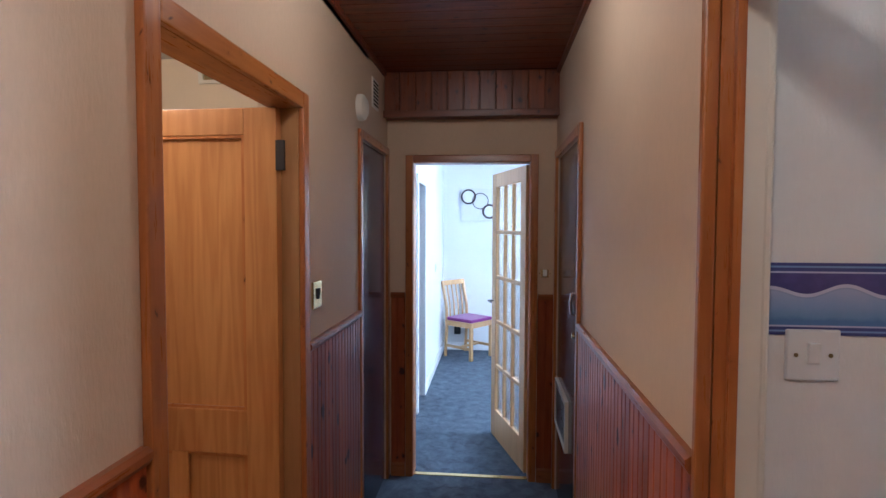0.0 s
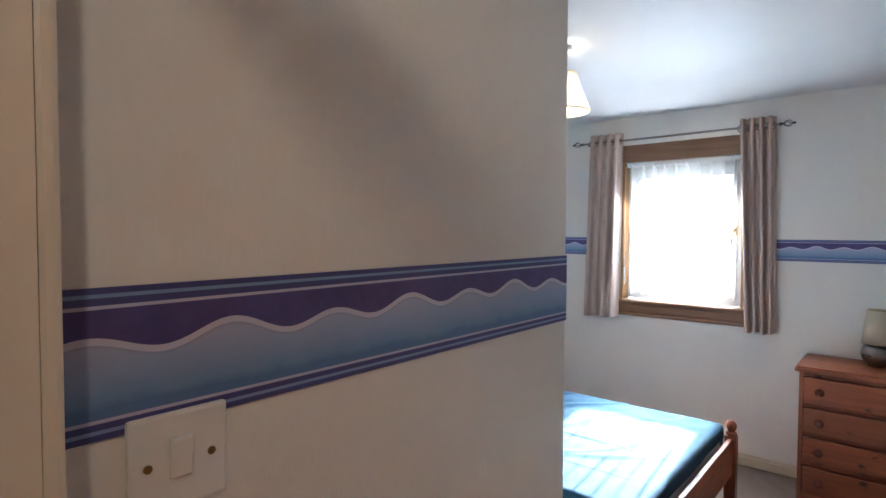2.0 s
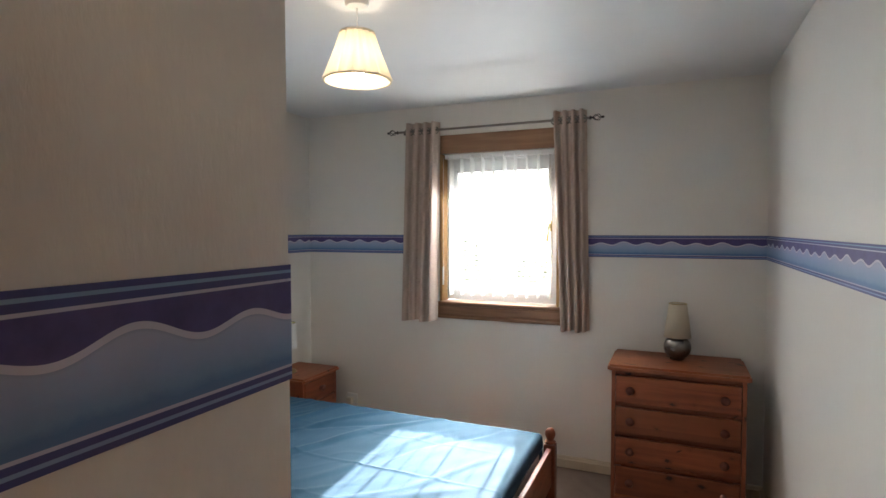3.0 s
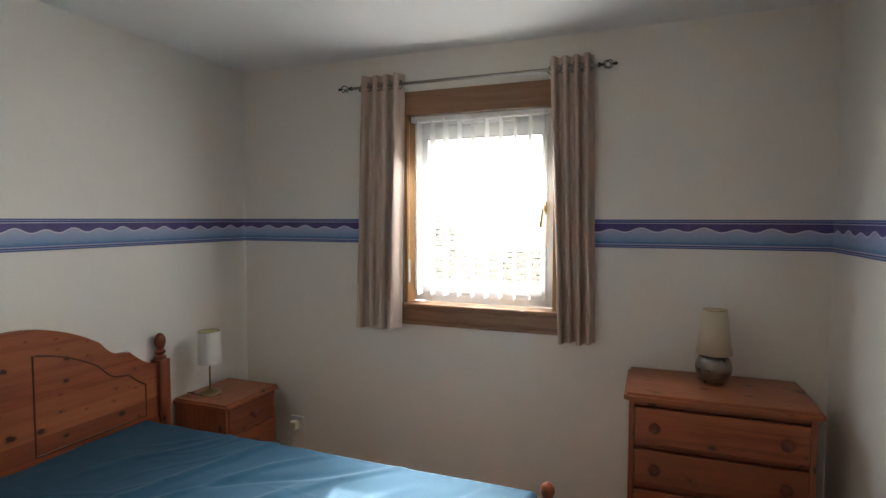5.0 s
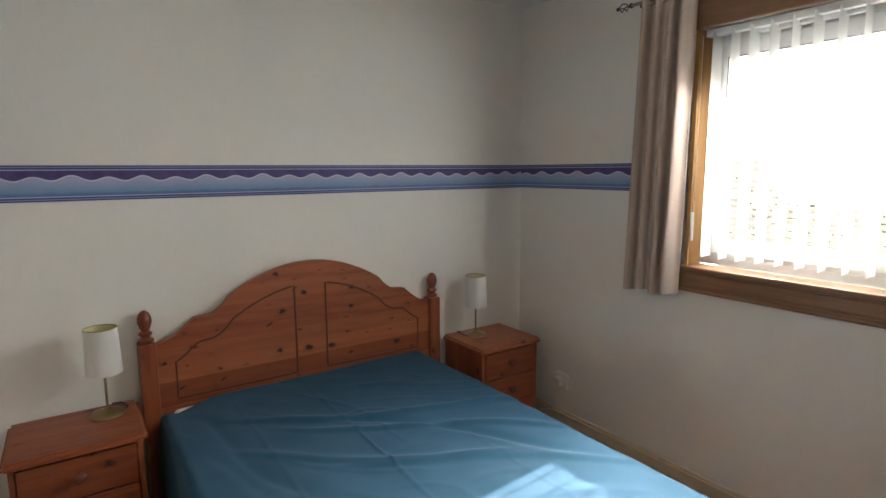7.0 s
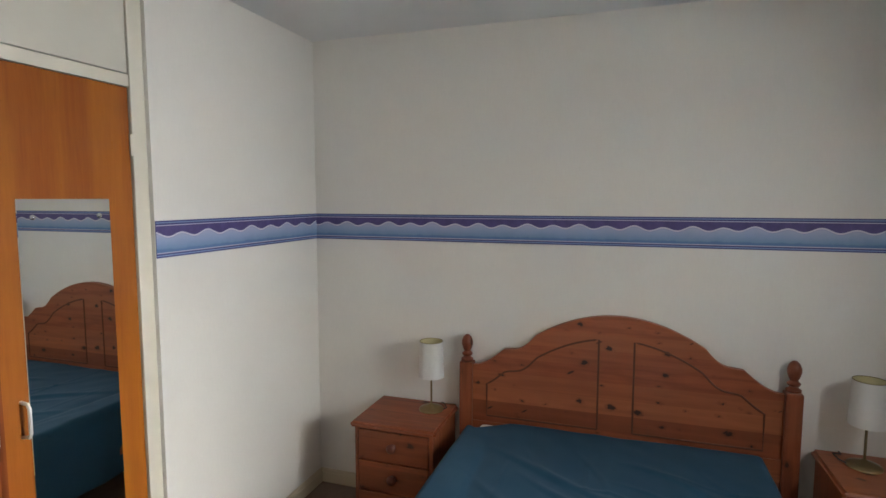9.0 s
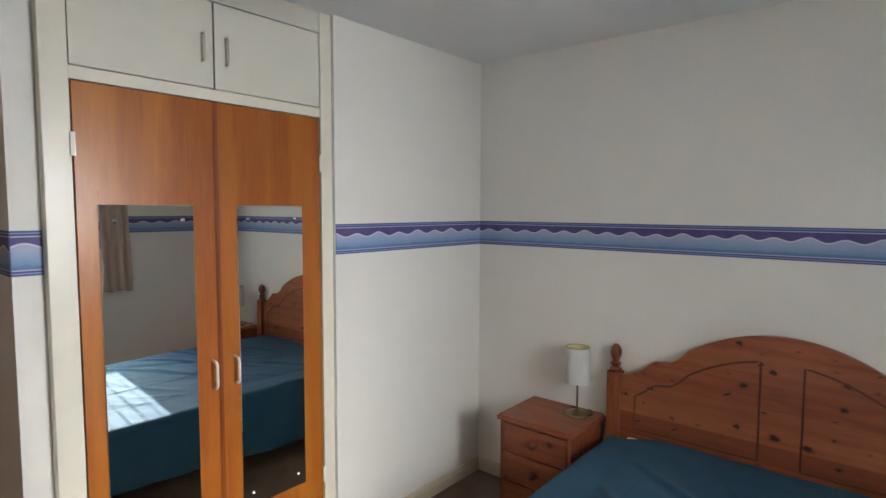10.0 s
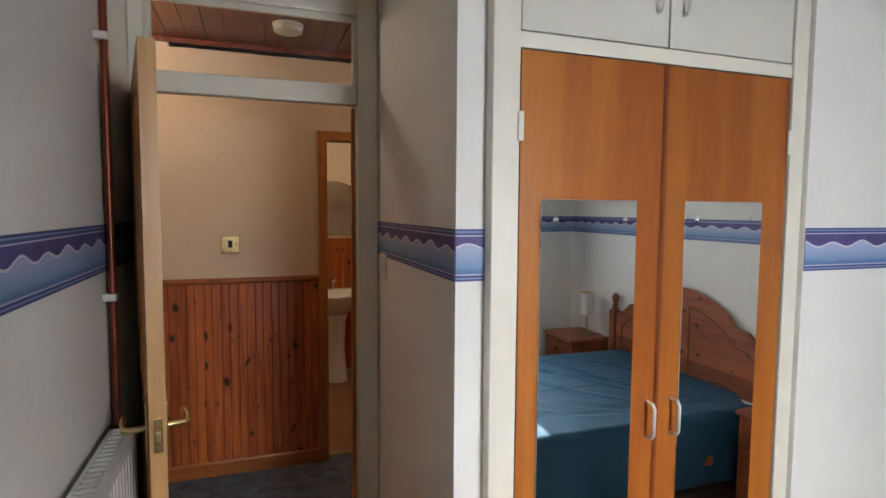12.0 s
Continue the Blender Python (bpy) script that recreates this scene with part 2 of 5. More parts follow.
def border_paper(name):
    """Printed border: dark edge lines, a purple upper field, a raised pale wave line, a blue lower field. UV: metres along, 0 to 1 up."""
    mat, nt, b = nodes_of(name, 0.6)
    uv = node(nt, "ShaderNodeSeparateXYZ", {0: nt.nodes.new("ShaderNodeTexCoord").outputs["UV"]})
    u, v = uv.outputs[0], uv.outputs[1]
    w1 = maths(nt, "SINE", maths(nt, "MULTIPLY", u, 45.7))
    w2 = maths(nt, "SINE", maths(nt, "MULTIPLY_ADD", u, 22.85, 0.9))
    w3 = maths(nt, "SINE", maths(nt, "MULTIPLY_ADD", u, 7.3, 2.0))
    wave = maths(nt, "ADD", 0.615, maths(nt, "ADD", maths(nt, "MULTIPLY", w1, 0.062), maths(nt, "ADD", maths(nt, "MULTIPLY", w2, 0.022), maths(nt, "MULTIPLY", w3, 0.012))))
    below = maths(nt, "LESS_THAN", v, wave)
    d = maths(nt, "ABSOLUTE", maths(nt, "SUBTRACT", v, wave))
    line = maths(nt, "LESS_THAN", d, 0.024)
    shade = node(nt, "ShaderNodeMapRange", {"Value": maths(nt, "SUBTRACT", wave, v), "From Min": 0.0, "From Max": 0.05, "To Min": 1.0, "To Max": 0.0}).outputs[0]
    tc = coords(nt, (1, 1, 1), False)
    mott = noise_of(nt, tc, 28.0, 4.0)
    purple = ramp(nt, mott, ((0.3, (0.060, 0.045, 0.165)), (0.7, (0.088, 0.070, 0.225))))
    blue = ramp(nt, maths(nt, "ADD", v, maths(nt, "MULTIPLY", maths(nt, "SUBTRACT", mott, 0.5), 0.12)),
                ((0.10, (0.10, 0.17, 0.36)), (0.20, (0.095, 0.19, 0.38)), (0.26, (0.17, 0.28, 0.46)), (0.42, (0.26, 0.34, 0.53)), (0.60, (0.37, 0.40, 0.56))))
    col = mix(nt, below, purple, blue)
    col = mix(nt, maths(nt, "MULTIPLY", maths(nt, "MULTIPLY", shade, below), 0.4), col, (0.06, 0.06, 0.12))
    col = mix(nt, line, col, (0.56, 0.54, 0.64))
    edge = maths(nt, "MAXIMUM", maths(nt, "GREATER_THAN", v, 0.865), maths(nt, "LESS_THAN", v, 0.135))
    col = mix(nt, edge, col, (0.055, 0.060, 0.20))
    for at, half, c in ((0.945, 0.013, (0.20, 0.30, 0.50)), (0.87, 0.012, (0.50, 0.48, 0.62)), (0.055, 0.013, (0.22, 0.30, 0.52)), (0.125, 0.012, (0.50, 0.48, 0.62))):
        on = maths(nt, "LESS_THAN", maths(nt, "ABSOLUTE", maths(nt, "SUBTRACT", v, at)), half)
        col = mix(nt, on, col, c)
    nt.links.new(col, b.inputs["Base Color"])
    bumped(nt, b, maths(nt, "ADD", line, maths(nt, "MULTIPLY", mott, 0.3)), 0.3, 0.002)
    return mat


M_WALL = wallpaper("white_wallpaper", (0.755, 0.725, 0.672), 0.22, 0.05)
M_HALLWALL = wallpaper("cream_wallpaper", (0.66, 0.505, 0.345), 0.4, 0.10)
M_KWALL = wallpaper("kitchen_white", (0.80, 0.80, 0.80), 0.1)
M_BATHWALL = wallpaper("bathroom_cream", (0.75, 0.62, 0.45), 0.1)
M_CEIL = plain("ceiling_white", (0.72, 0.72, 0.71), 0.66, vary=0.04, scale=3.0, bump=0.05, spec=0.25)
M_BORDER = border_paper("wave_border")
M_CREAM = plain("cream_gloss_paint", (0.70, 0.655, 0.55), 0.32, vary=0.05, scale=9.0, bump=0.08)
# Yellower cream, with the shadow by the bed darkened into the colour.
M_SKIRT = plain("shaded_yellow_cream_gloss", (0.58, 0.50, 0.37), 0.34, vary=0.08, scale=9.0, bump=0.08)
M_UPPER = plain("white_gloss_paint", (0.62, 0.59, 0.51), 0.35, vary=0.04, scale=7.0, bump=0.06)
M_PINE = wood("antique_pine", (0.42, 0.117, 0.045), (0.175, 0.038, 0.014), (0.018, 0.005, 0.004), "x", 0.40, knots=1.0, planks=0.075, tones=0.18, cells=13.0, bump=0.08)
M_PINE_C = wood("waxed_pine", (0.365, 0.098, 0.036), (0.170, 0.038, 0.014), (0.022, 0.006, 0.004), "x", 0.38, knots=0.8, planks=0.11, tones=0.12, cells=9.0, bump=0.08)
M_PINE_V = wood("antique_pine_upright", (0.33, 0.092, 0.036), (0.17, 0.040, 0.016), (0.022, 0.006, 0.004), "z", 0.36, cells=9.0)
M_PINE_Y = wood("antique_pine_cross", (0.34, 0.105, 0.038), (0.18, 0.046, 0.017), (0.055, 0.014, 0.007), "y", 0.36)
M_CLAD = wood("pine_cladding", (0.58, 0.160, 0.034), (0.28, 0.055, 0.013), (0.026, 0.006, 0.004), "z", 0.34, tones=0.55, knots=1.1, cells=9.5)
M_BEAM = wood("dark_pine_boards", (0.27, 0.068, 0.017), (0.11, 0.025, 0.008), (0.03, 0.007, 0.004), "z", 0.28, tones=0.4)
M_CLAD_X = wood("pine_ceiling_boards", (0.27, 0.068, 0.017), (0.12, 0.027, 0.008), (0.035, 0.008, 0.004), "x", 0.36, bump=0.04, knots=0.8)
M_TRIM_Z = wood("stained_trim_upright", (0.55, 0.215, 0.048), (0.35, 0.110, 0.024), (0.06, 0.014, 0.006), "z", 0.28, knots=0.45)
M_TRIM_Y = wood("stained_trim_along", (0.55, 0.22, 0.048), (0.35, 0.115, 0.024), (0.06, 0.014, 0.006), "y", 0.28, knots=0.45)
M_TRIM_X = wood("stained_trim_across", (0.45, 0.155, 0.035), (0.27, 0.08, 0.018), (0.06, 0.014, 0.006), "x", 0.28, knots=0.45)
M_DOORPINE = wood("clear_pine", (0.72, 0.35, 0.10), (0.48, 0.19, 0.045), (0.12, 0.035, 0.012), "z", 0.34, knots=0.0, ring=1.4)
M_EDGEPINE = wood("pale_pine_edge", (0.62, 0.36, 0.14), (0.46, 0.235, 0.08), (0.16, 0.06, 0.02), "z", 0.4, knots=0.0)
M_WARD = wood("orange_veneer", (0.46, 0.158, 0.020), (0.275, 0.068, 0.010), (0.25, 0.06, 0.01), "z", 0.29, knots=0.0, ring=0.3, bump=0.04)
M_WARDEDGE = wood("dark_veneer_edge", (0.28, 0.065, 0.013), (0.17, 0.035, 0.008), (0.1, 0.02, 0.01), "z", 0.35, knots=0.0, ring=0.2)
M_WINWOOD = wood("window_oak", (0.38, 0.215, 0.115), (0.24, 0.120, 0.060), (0.2, 0.08, 0.03), "y", 0.34, knots=0.0)
M_WINWOOD_Z = wood("window_oak_upright", (0.60, 0.35, 0.14), (0.45, 0.23, 0.08), (0.2, 0.08, 0.03), "z", 0.6, knots=0.0)
M_PALEWOOD = wood("beech", (0.66, 0.42, 0.19), (0.52, 0.30, 0.12), (0.3, 0.14, 0.05), "z", 0.35, knots=0.0)
M_KNOB = plain("dark_knob_wood", (0.12, 0.029, 0.014), 0.5, vary=0.25)
M_DARKDOOR = plain("dark_varnish", (0.034, 0.024, 0.032), 0.16, vary=0.1, scale=3.0)
# Dark brown that carries the shade inside grooves and board gaps.
M_GROOVE = plain("recess_shade", (0.10, 0.028, 0.012), 0.6)
M_DARK = plain("dark_gap", (0.015, 0.012, 0.011), 0.8)
M_SHEET = cloth("teal_sheet", (0.0155, 0.061, 0.108), 0.85, 700.0, 0.1, 0.05)
M_MATT = cloth("white_ticking", (0.75, 0.75, 0.74))
M_CURTAIN = cloth("taupe_curtain", (0.54, 0.425, 0.355), 0.85, 900.0, 0.03, 0.1, 0.12)
M_SHADE = cloth("cream_shade", (0.78, 0.70, 0.56), 0.8, 600.0, 0.05, 0.0, 0.2)
M_WSHADE = cloth("white_shade", (0.80, 0.79, 0.77), 0.8, 600.0, 0.03, 0.0, 0.3)
M_LINING = cloth("yellow_lining", (0.74, 0.68, 0.40), 0.6, 600.0, 0.03, 0.0, 0.3)
M_IVORY = cloth("ivory_shade", (0.66, 0.58, 0.45), 0.8, 600.0, 0.03, 0.0, 0.25)
M_BLIND = cloth("white_blind_fabric", (0.85, 0.85, 0.84), 0.7, 400.0, 0.03, 0.0, 0.5)
M_PURPLE = cloth("purple_seat", (0.22, 0.035, 0.20))
M_CARPET = carpet("brown_carpet", (0.155, 0.105, 0.078), (0.245, 0.178, 0.138))
M_HALLCARPET = carpet("slate_carpet", (0.045, 0.056, 0.074), (0.180, 0.210, 0.250), 160.0, 13.0)
M_MIRROR = plain("mirror_silver", (0.88, 0.90, 0.89), 0.1, 1.0, vary=0.0)
M_MIRROR.node_tree.nodes["Principled BSDF"].inputs["Roughness"].default_value = 0.01
for l in list(M_MIRROR.node_tree.links):
    if l.to_socket.name == "Roughness":
        M_MIRROR.node_tree.links.remove(l)
M_CHROME = plain("chrome", (0.72, 0.72, 0.72), 0.2, 1.0, vary=0.05)
# Chrome of the wardrobe handles; bright reflections put in as a pale, rougher metal.
M_SATIN = plain("brightened_chrome", (0.80, 0.79, 0.77), 0.5, 0.6, vary=0.04)
M_STEEL = plain("brushed_steel", (0.26, 0.235, 0.21), 0.30, 1.0, vary=0.12, scale=30.0)
M_BRASS = plain("brass", (0.76, 0.60, 0.28), 0.22, 1.0, vary=0.12)
M_ABRASS = plain("antique_brass", (0.30, 0.235, 0.125), 0.36, 1.0, vary=0.15)
M_IRON = plain("dark_iron", (0.055, 0.05, 0.05), 0.42, 0.8)
M_COPPER = plain("copper_pipe", (0.22, 0.062, 0.035), 0.34, 0.85, vary=0.25, scale=12.0)
M_PLASTIC = plain("white_plastic", (0.72, 0.71, 0.68), 0.34, vary=0.03)
M_CABLE = plain("black_cable", (0.02, 0.02, 0.022), 0.5)
M_RAD = plain("radiator_enamel", (0.62, 0.60, 0.58), 0.34, vary=0.05)
M_UPVC = plain("white_frame", (0.82, 0.82, 0.82), 0.3, vary=0.02)
M_CERAMIC = plain("white_ceramic", (0.80, 0.79, 0.76), 0.12, vary=0.02)
M_LAM = wood("laminate_floor", (0.42, 0.20, 0.085), (0.28, 0.115, 0.045), (0.2, 0.07, 0.03), "y", 0.3, knots=0.0)
M_GLASS = glass("clear_glass")
M_OBSCURE = glass("rippled_glass", 0.05, 0.6)
M_FENCE = wood("fence_board", (0.78, 0.74, 0.66), (0.64, 0.58, 0.50), (0.2, 0.14, 0.1), "y", 0.8, knots=0.0)
M_LEAF = plain("foliage", (0.085, 0.13, 0.035), 0.6, vary=0.4, scale=6.0)
M_GRAVEL = plain("pale_paving", (0.38, 0.36, 0.33), 0.9, vary=0.2, scale=9.0)
M_CANVAS = plain("canvas", (0.72, 0.72, 0.66), 0.8, vary=0.05)
M_RING = plain("print_ink", (0.05, 0.03, 0.04), 0.7)
M_BULB, _nt, _b = nodes_of("lit_bulb", 0.4)
_b.inputs["Emission Color"].default_value = (1.0, 0.86, 0.66, 1)
_b.inputs["Emission Strength"].default_value = 5.0


# ---- mesh helpers ----
def bx(bm, x0, x1, y0, y1, z0, z1, bevel=0.0, seg=2):
    g = bmesh.ops.create_cube(bm, size=1.0)
    vs = g["verts"]
    for v in vs:
        v.co = Vector((x0 + (v.co.x + 0.5) * (x1 - x0), y0 + (v.co.y + 0.5) * (y1 - y0), z0 + (v.co.z + 0.5) * (z1 - z0)))
    if bevel:
        es = list({e for v in vs for e in v.link_edges})
        bmesh.ops.bevel(bm, geom=es, offset=bevel, segments=seg, affect="EDGES", profile=0.6)
    return bm


def box(x0, x1, y0, y1, z0, z1, bevel=0.0, seg=2):
    return bx(bmesh.new(), x0, x1, y0, y1, z0, z1, bevel, seg)


def boxes(*rows, bevel=0.0):
    bm = bmesh.new()
    for r in rows:
        bx(bm, *r, bevel=bevel)
    return bm


def lathe(bm, profile, seg=28, centre=(0, 0, 0), wobble=None):
    """Turns (radius, height) pairs round the upright axis."""
    rings = []
    for r, z in profile:
        ring = []
        for i in range(seg):
            a = 2 * math.pi * i / seg
            k = r * (wobble(a, z) if wobble else 1.0)
            ring.append(bm.verts.new((centre[0] + k * math.cos(a), centre[1] + k * math.sin(a), centre[2] + z)))
        rings.append(ring)
    for a, b in zip(rings, rings[1:]):
        for i in range(seg):
            bm.faces.new((a[i], a[(i + 1) % seg], b[(i + 1) % seg], b[i]))
    if profile[0][0] > 1e-6:
        bm.faces.new(list(reversed(rings[0])))
    if profile[-1][0] > 1e-6:
        bm.faces.new(rings[-1])
    return bm


def turned(profile, seg=28, wobble=None):
    return lathe(bmesh.new(), profile, seg, (0, 0, 0), wobble)


def tube(bm, pts, r, seg=10):
    """A round bar through the points."""
    pts = [Vector(p) for p in pts]
    rings, side = [], None
    for i, p in enumerate(pts):
        d = (pts[min(i + 1, len(pts) - 1)] - pts[max(i - 1, 0)]).normalized()
        if side is None:
            side = d.orthogonal().normalized()
        side = (side - d * side.dot(d)).normalized()
        up = d.cross(side)
        rings.append([bm.verts.new(p + r * (math.cos(2 * math.pi * k / seg) * side + math.sin(2 * math.pi * k / seg) * up)) for k in range(seg)])
    for a, b in zip(rings, rings[1:]):
        for i in range(seg):
            bm.faces.new((a[i], a[(i + 1) % seg], b[(i + 1) % seg], b[i]))
    bm.faces.new(list(reversed(rings[0])))
    bm.faces.new(rings[-1])
    return bm


def rod(p, q, r, seg=12):
    return tube(bmesh.new(), (p, q), r, seg)


def prism(bm, outline, axis, a, b):
    """Extrudes a closed outline of 2D points along an axis from a to b."""
    def place(p, w):
        return {"x": (w, p[0], p[1]), "y": (p[0], w, p[1]), "z": (p[0], p[1], w)}[axis]
    lo = [bm.verts.new(place(p, a)) for p in outline]
    hi = [bm.verts.new(place(p, b)) for p in outline]
    n = len(outline)
    for i in range(n):
        bm.faces.new((lo[i], lo[(i + 1) % n], hi[(i + 1) % n], hi[i]))
    bm.faces.new(list(reversed(lo)))
    bm.faces.new(hi)
    bmesh.ops.recalc_face_normals(bm, faces=bm.faces[:])
    return bm


def moved(bm, m):
    bm.transform(m)
    return bm


def finish(name, bm, material, smooth=False):
    me = bpy.data.meshes.new(name)
    bmesh.ops.recalc_face_normals(bm, faces=bm.faces[:])
    bm.to_mesh(me)
    bm.free()
    me.materials.append(material)
    if smooth:
        for p in me.polygons:
            p.use_smooth = True
        me.set_sharp_from_angle(angle=radians(38))
    return new(name, me)


def part(name, bm, material, parent, label="", smooth=False, at=None):
    ob = finish(name, bm, material, smooth)
    ob.parent = parent
    if at is not None:
        ob.matrix_basis = at
    return tagged(ob, label)


def thing(name, m, label, category, group="", kind=""):
    ob = new(name)
    ob.empty_display_size = 0.1
    ob.matrix_basis = m
    return tagged(ob, label, category, group, kind)


def structure(name, bm, material, label, category="wall", smooth=False):
    return tagged(finish(name, bm, material, smooth), label, category, "", "structure")


def piece(name, mesh, parent, m):
    ob = new(name, mesh)
    ob.parent = parent
    ob.matrix_basis = m
    return ob


# ---- plan ----
HX0, HX1 = -0.192, 0.85          # hall walls
HEND, HSOUTH = 3.715, -1.30       # hall ends
HCEIL, BCEIL = 2.52, 2.44
BX0, BX1, BY0, BY1 = 1.948, 4.95, 0.507, 3.66   # bedroom
DOORX = 0.943                    # bedroom face of the wall between hall and bedroom
CLOSY, CLOSX = 1.415, 1.885      # side wall of the wardrobe recess
WY0, WY1, WZ0, WZ1 = 1.70, 2.52, 1.056, 2.10    # window opening
BORD0, BORD1 = 1.389, 1.526

# floors
structure("floor_bedroom", box(DOORX - 0.06, BX1 + 0.1, BY0 - 0.1, BY1 + 0.1, -0.1, 0.0), M_CARPET, "brown fitted carpet of the bedroom", "floor")
structure("floor_hall", box(HX0 - 0.05, DOORX - 0.06, HSOUTH, HEND + 0.03, -0.1, 0.0), M_HALLCARPET, "dark slate-blue mottled carpet of the hall", "floor")
structure("floor_kitchen", box(-0.27, 2.6, HEND + 0.03, 7.4, -0.1, 0.0), M_HALLCARPET, "slate-blue mottled carpet of the dining room", "floor")
structure("floor_bathroom", box(-2.15, HX0 - 0.05, 0.5, 3.2, -0.1, -0.004), M_LAM, "wood laminate floor of the bathroom", "floor")

# bedroom walls
structure("wall_north", box(BX0 - 0.1, BX1 + 0.25, BY1, BY1 + 0.12, 0, 2.6), M_WALL, "white papered wall behind the bed")
structure("wall_south", box(DOORX, BX1 + 0.25, BY0 - 0.12, BY0, 0, 2.6), M_WALL, "white papered wall with radiator")
structure("wall_east", boxes((BX1, BX1 + 0.25, BY0, WY0, 0, 2.6), (BX1, BX1 + 0.25, WY1, BY1, 0, 2.6), (BX1, BX1 + 0.25, WY0, WY1, 0, WZ0 - 0.03), (BX1, BX1 + 0.25, WY0, WY1, WZ1, 2.6)), M_WALL, "white papered wall with the window")
structure("wall_west", box(BX0 - 0.12, BX0, 2.572, BY1, 0, 2.6), M_WALL, "white papered wall beside the wardrobe")
structure("wall_recess", box(DOORX, CLOSX, CLOSY, 1.496, 0, 2.6), M_WALL, "white papered side wall beside the bedroom door")
structure("wall_wardrobe_back", boxes((1.22, 1.30, 1.496, 2.75, 0, 2.6), (1.30, BX0 - 0.12, 2.66, 2.75, 0, 2.6)), M_WALL, "plain wall behind the wardrobe")
structure("ceiling_bedroom", box(DOORX, BX1 + 0.25, BY0 - 0.12, BY1 + 0.12, BCEIL, BCEIL + 0.16), M_CEIL, "white painted bedroom ceiling", "ceiling")

# hall walls
structure("wall_hall_right", boxes((HX1, DOORX, HSOUTH, 0.555, 0, 2.6), (HX1, DOORX, 1.345, 2.762, 0, 2.6), (HX1, DOORX, 2.762, 3.62, 1.99, 2.6), (HX1, DOORX, 3.62, HEND, 0, 2.6), (HX1, DOORX, 0.555, 1.345, 2.42, 2.6)), M_HALLWALL, "cream papered hall wall with the bedroom door")
structure("wall_hall_left", boxes((HX0 - 0.1, HX0, HSOUTH, 1.336, 0, 2.6), (HX0 - 0.1, HX0, 1.336, 2.166, 2.005, 2.6), (HX0 - 0.1, HX0, 2.166, 3.01, 0, 2.6), (HX0 - 0.1, HX0, 3.01, 3.65, 2.02, 2.6), (HX0 - 0.1, HX0, 3.65, HEND, 0, 2.6)), M_HALLWALL, "cream papered hall wall with the bathroom door")
structure("wall_hall_end", boxes((-0.6, -0.04, HEND, HEND + 0.11, 0, 2.6), (0.706, 1.4, HEND, HEND + 0.11, 0, 2.6), (-0.04, 0.706, HEND, HEND + 0.11, 1.992, 2.6)), M_HALLWALL, "cream papered end wall of the hall")
structure("wall_hall_south", box(HX0 - 0.1, DOORX, HSOUTH - 0.1, HSOUTH, 0, 2.6), M_HALLWALL, "cream papered wall closing the hall")
structure("wall_cupboards", boxes((HX0 - 0.5, HX0 - 0.46, 2.96, HEND, 0, 2.6), (HX0 - 0.46, HX0 - 0.1, 2.96, 3.0, 0, 2.6), (1.30, 1.34, 2.75, HEND, 0, 2.6), (DOORX, 1.30, 2.75, 2.79, 0, 2.6)), M_HALLWALL, "plain wall inside the hall cupboards")

# dining room seen through the glazed door
KX0, KY1 = -0.168, 7.28      # left and far wall
KD0, KD1 = 4.90, 5.35        # doorway in the left wall
KW0, KW1 = 4.45, 5.55        # window in the right wall
structure("wall_kitchen_left", boxes((-0.268, KX0, HEND + 0.11, KD0, 0, 2.6), (-0.268, KX0, KD0, KD1, 1.96, 2.6), (-0.268, KX0, KD1, KY1, 0, 2.6)), M_KWALL, "white dining room wall with a doorway")
structure("wall_kitchen_far", boxes((-0.268, 0.80, KY1, KY1 + 0.1, 0, 2.6), (1.95, 2.6, KY1, KY1 + 0.1, 0, 2.6), (0.80, 1.95, KY1, KY1 + 0.1, 0, 1.15), (0.80, 1.95, KY1, KY1 + 0.1, 2.1, 2.6)), M_KWALL, "white far wall of the dining room")
structure("wall_kitchen_right", boxes((2.5, 2.6, HEND + 0.11, KW0, 0, 2.6), (2.5, 2.6, KW1, KY1, 0, 2.6), (2.5, 2.6, KW0, KW1, 0, 0.9), (2.5, 2.6, KW0, KW1, 2.1, 2.6)), M_KWALL, "white dining room wall with a window")
structure("wall_kitchen_near", box(1.40, 2.6, HEND, HEND + 0.11, 0, 2.6), M_KWALL, "white wall closing the dining room")
structure("ceiling_kitchen", box(-0.3, 2.6, HEND + 0.11, KY1 + 0.1, BCEIL, BCEIL + 0.16), M_CEIL, "white dining room ceiling", "ceiling")
# Passage walls, floor and top, all in one near-black colour.
structure("wall_kitchen_passage", boxes((-1.0, -0.9, 4.7, 5.6, 0, 2.6), (-0.9, -0.268, 4.7, 4.8, 0, 2.6), (-0.9, -0.268, 5.45, 5.55, 0, 2.6), (-0.9, -0.268, 4.8, 5.45, -0.1, 0.0), (-0.9, -0.268, 4.8, 5.45, 2.1, 2.2)), M_DARKDOOR, "near-black walls, floor and top inside the far doorway")

# bathroom
structure("wall_bathroom", boxes((-2.15, -2.05, 0.5, 3.2, 0, 2.6), (-2.05, HX0 - 0.1, 0.5, 0.6, 0, 2.6), (-2.05, -0.62, 3.1, 3.2, 0, 2.6)), M_BATHWALL, "cream bathroom walls")
structure("ceiling_bathroom", box(-2.15, HX0, 0.5, 3.2, 2.46, 2.6), M_CEIL, "white bathroom ceiling", "ceiling")


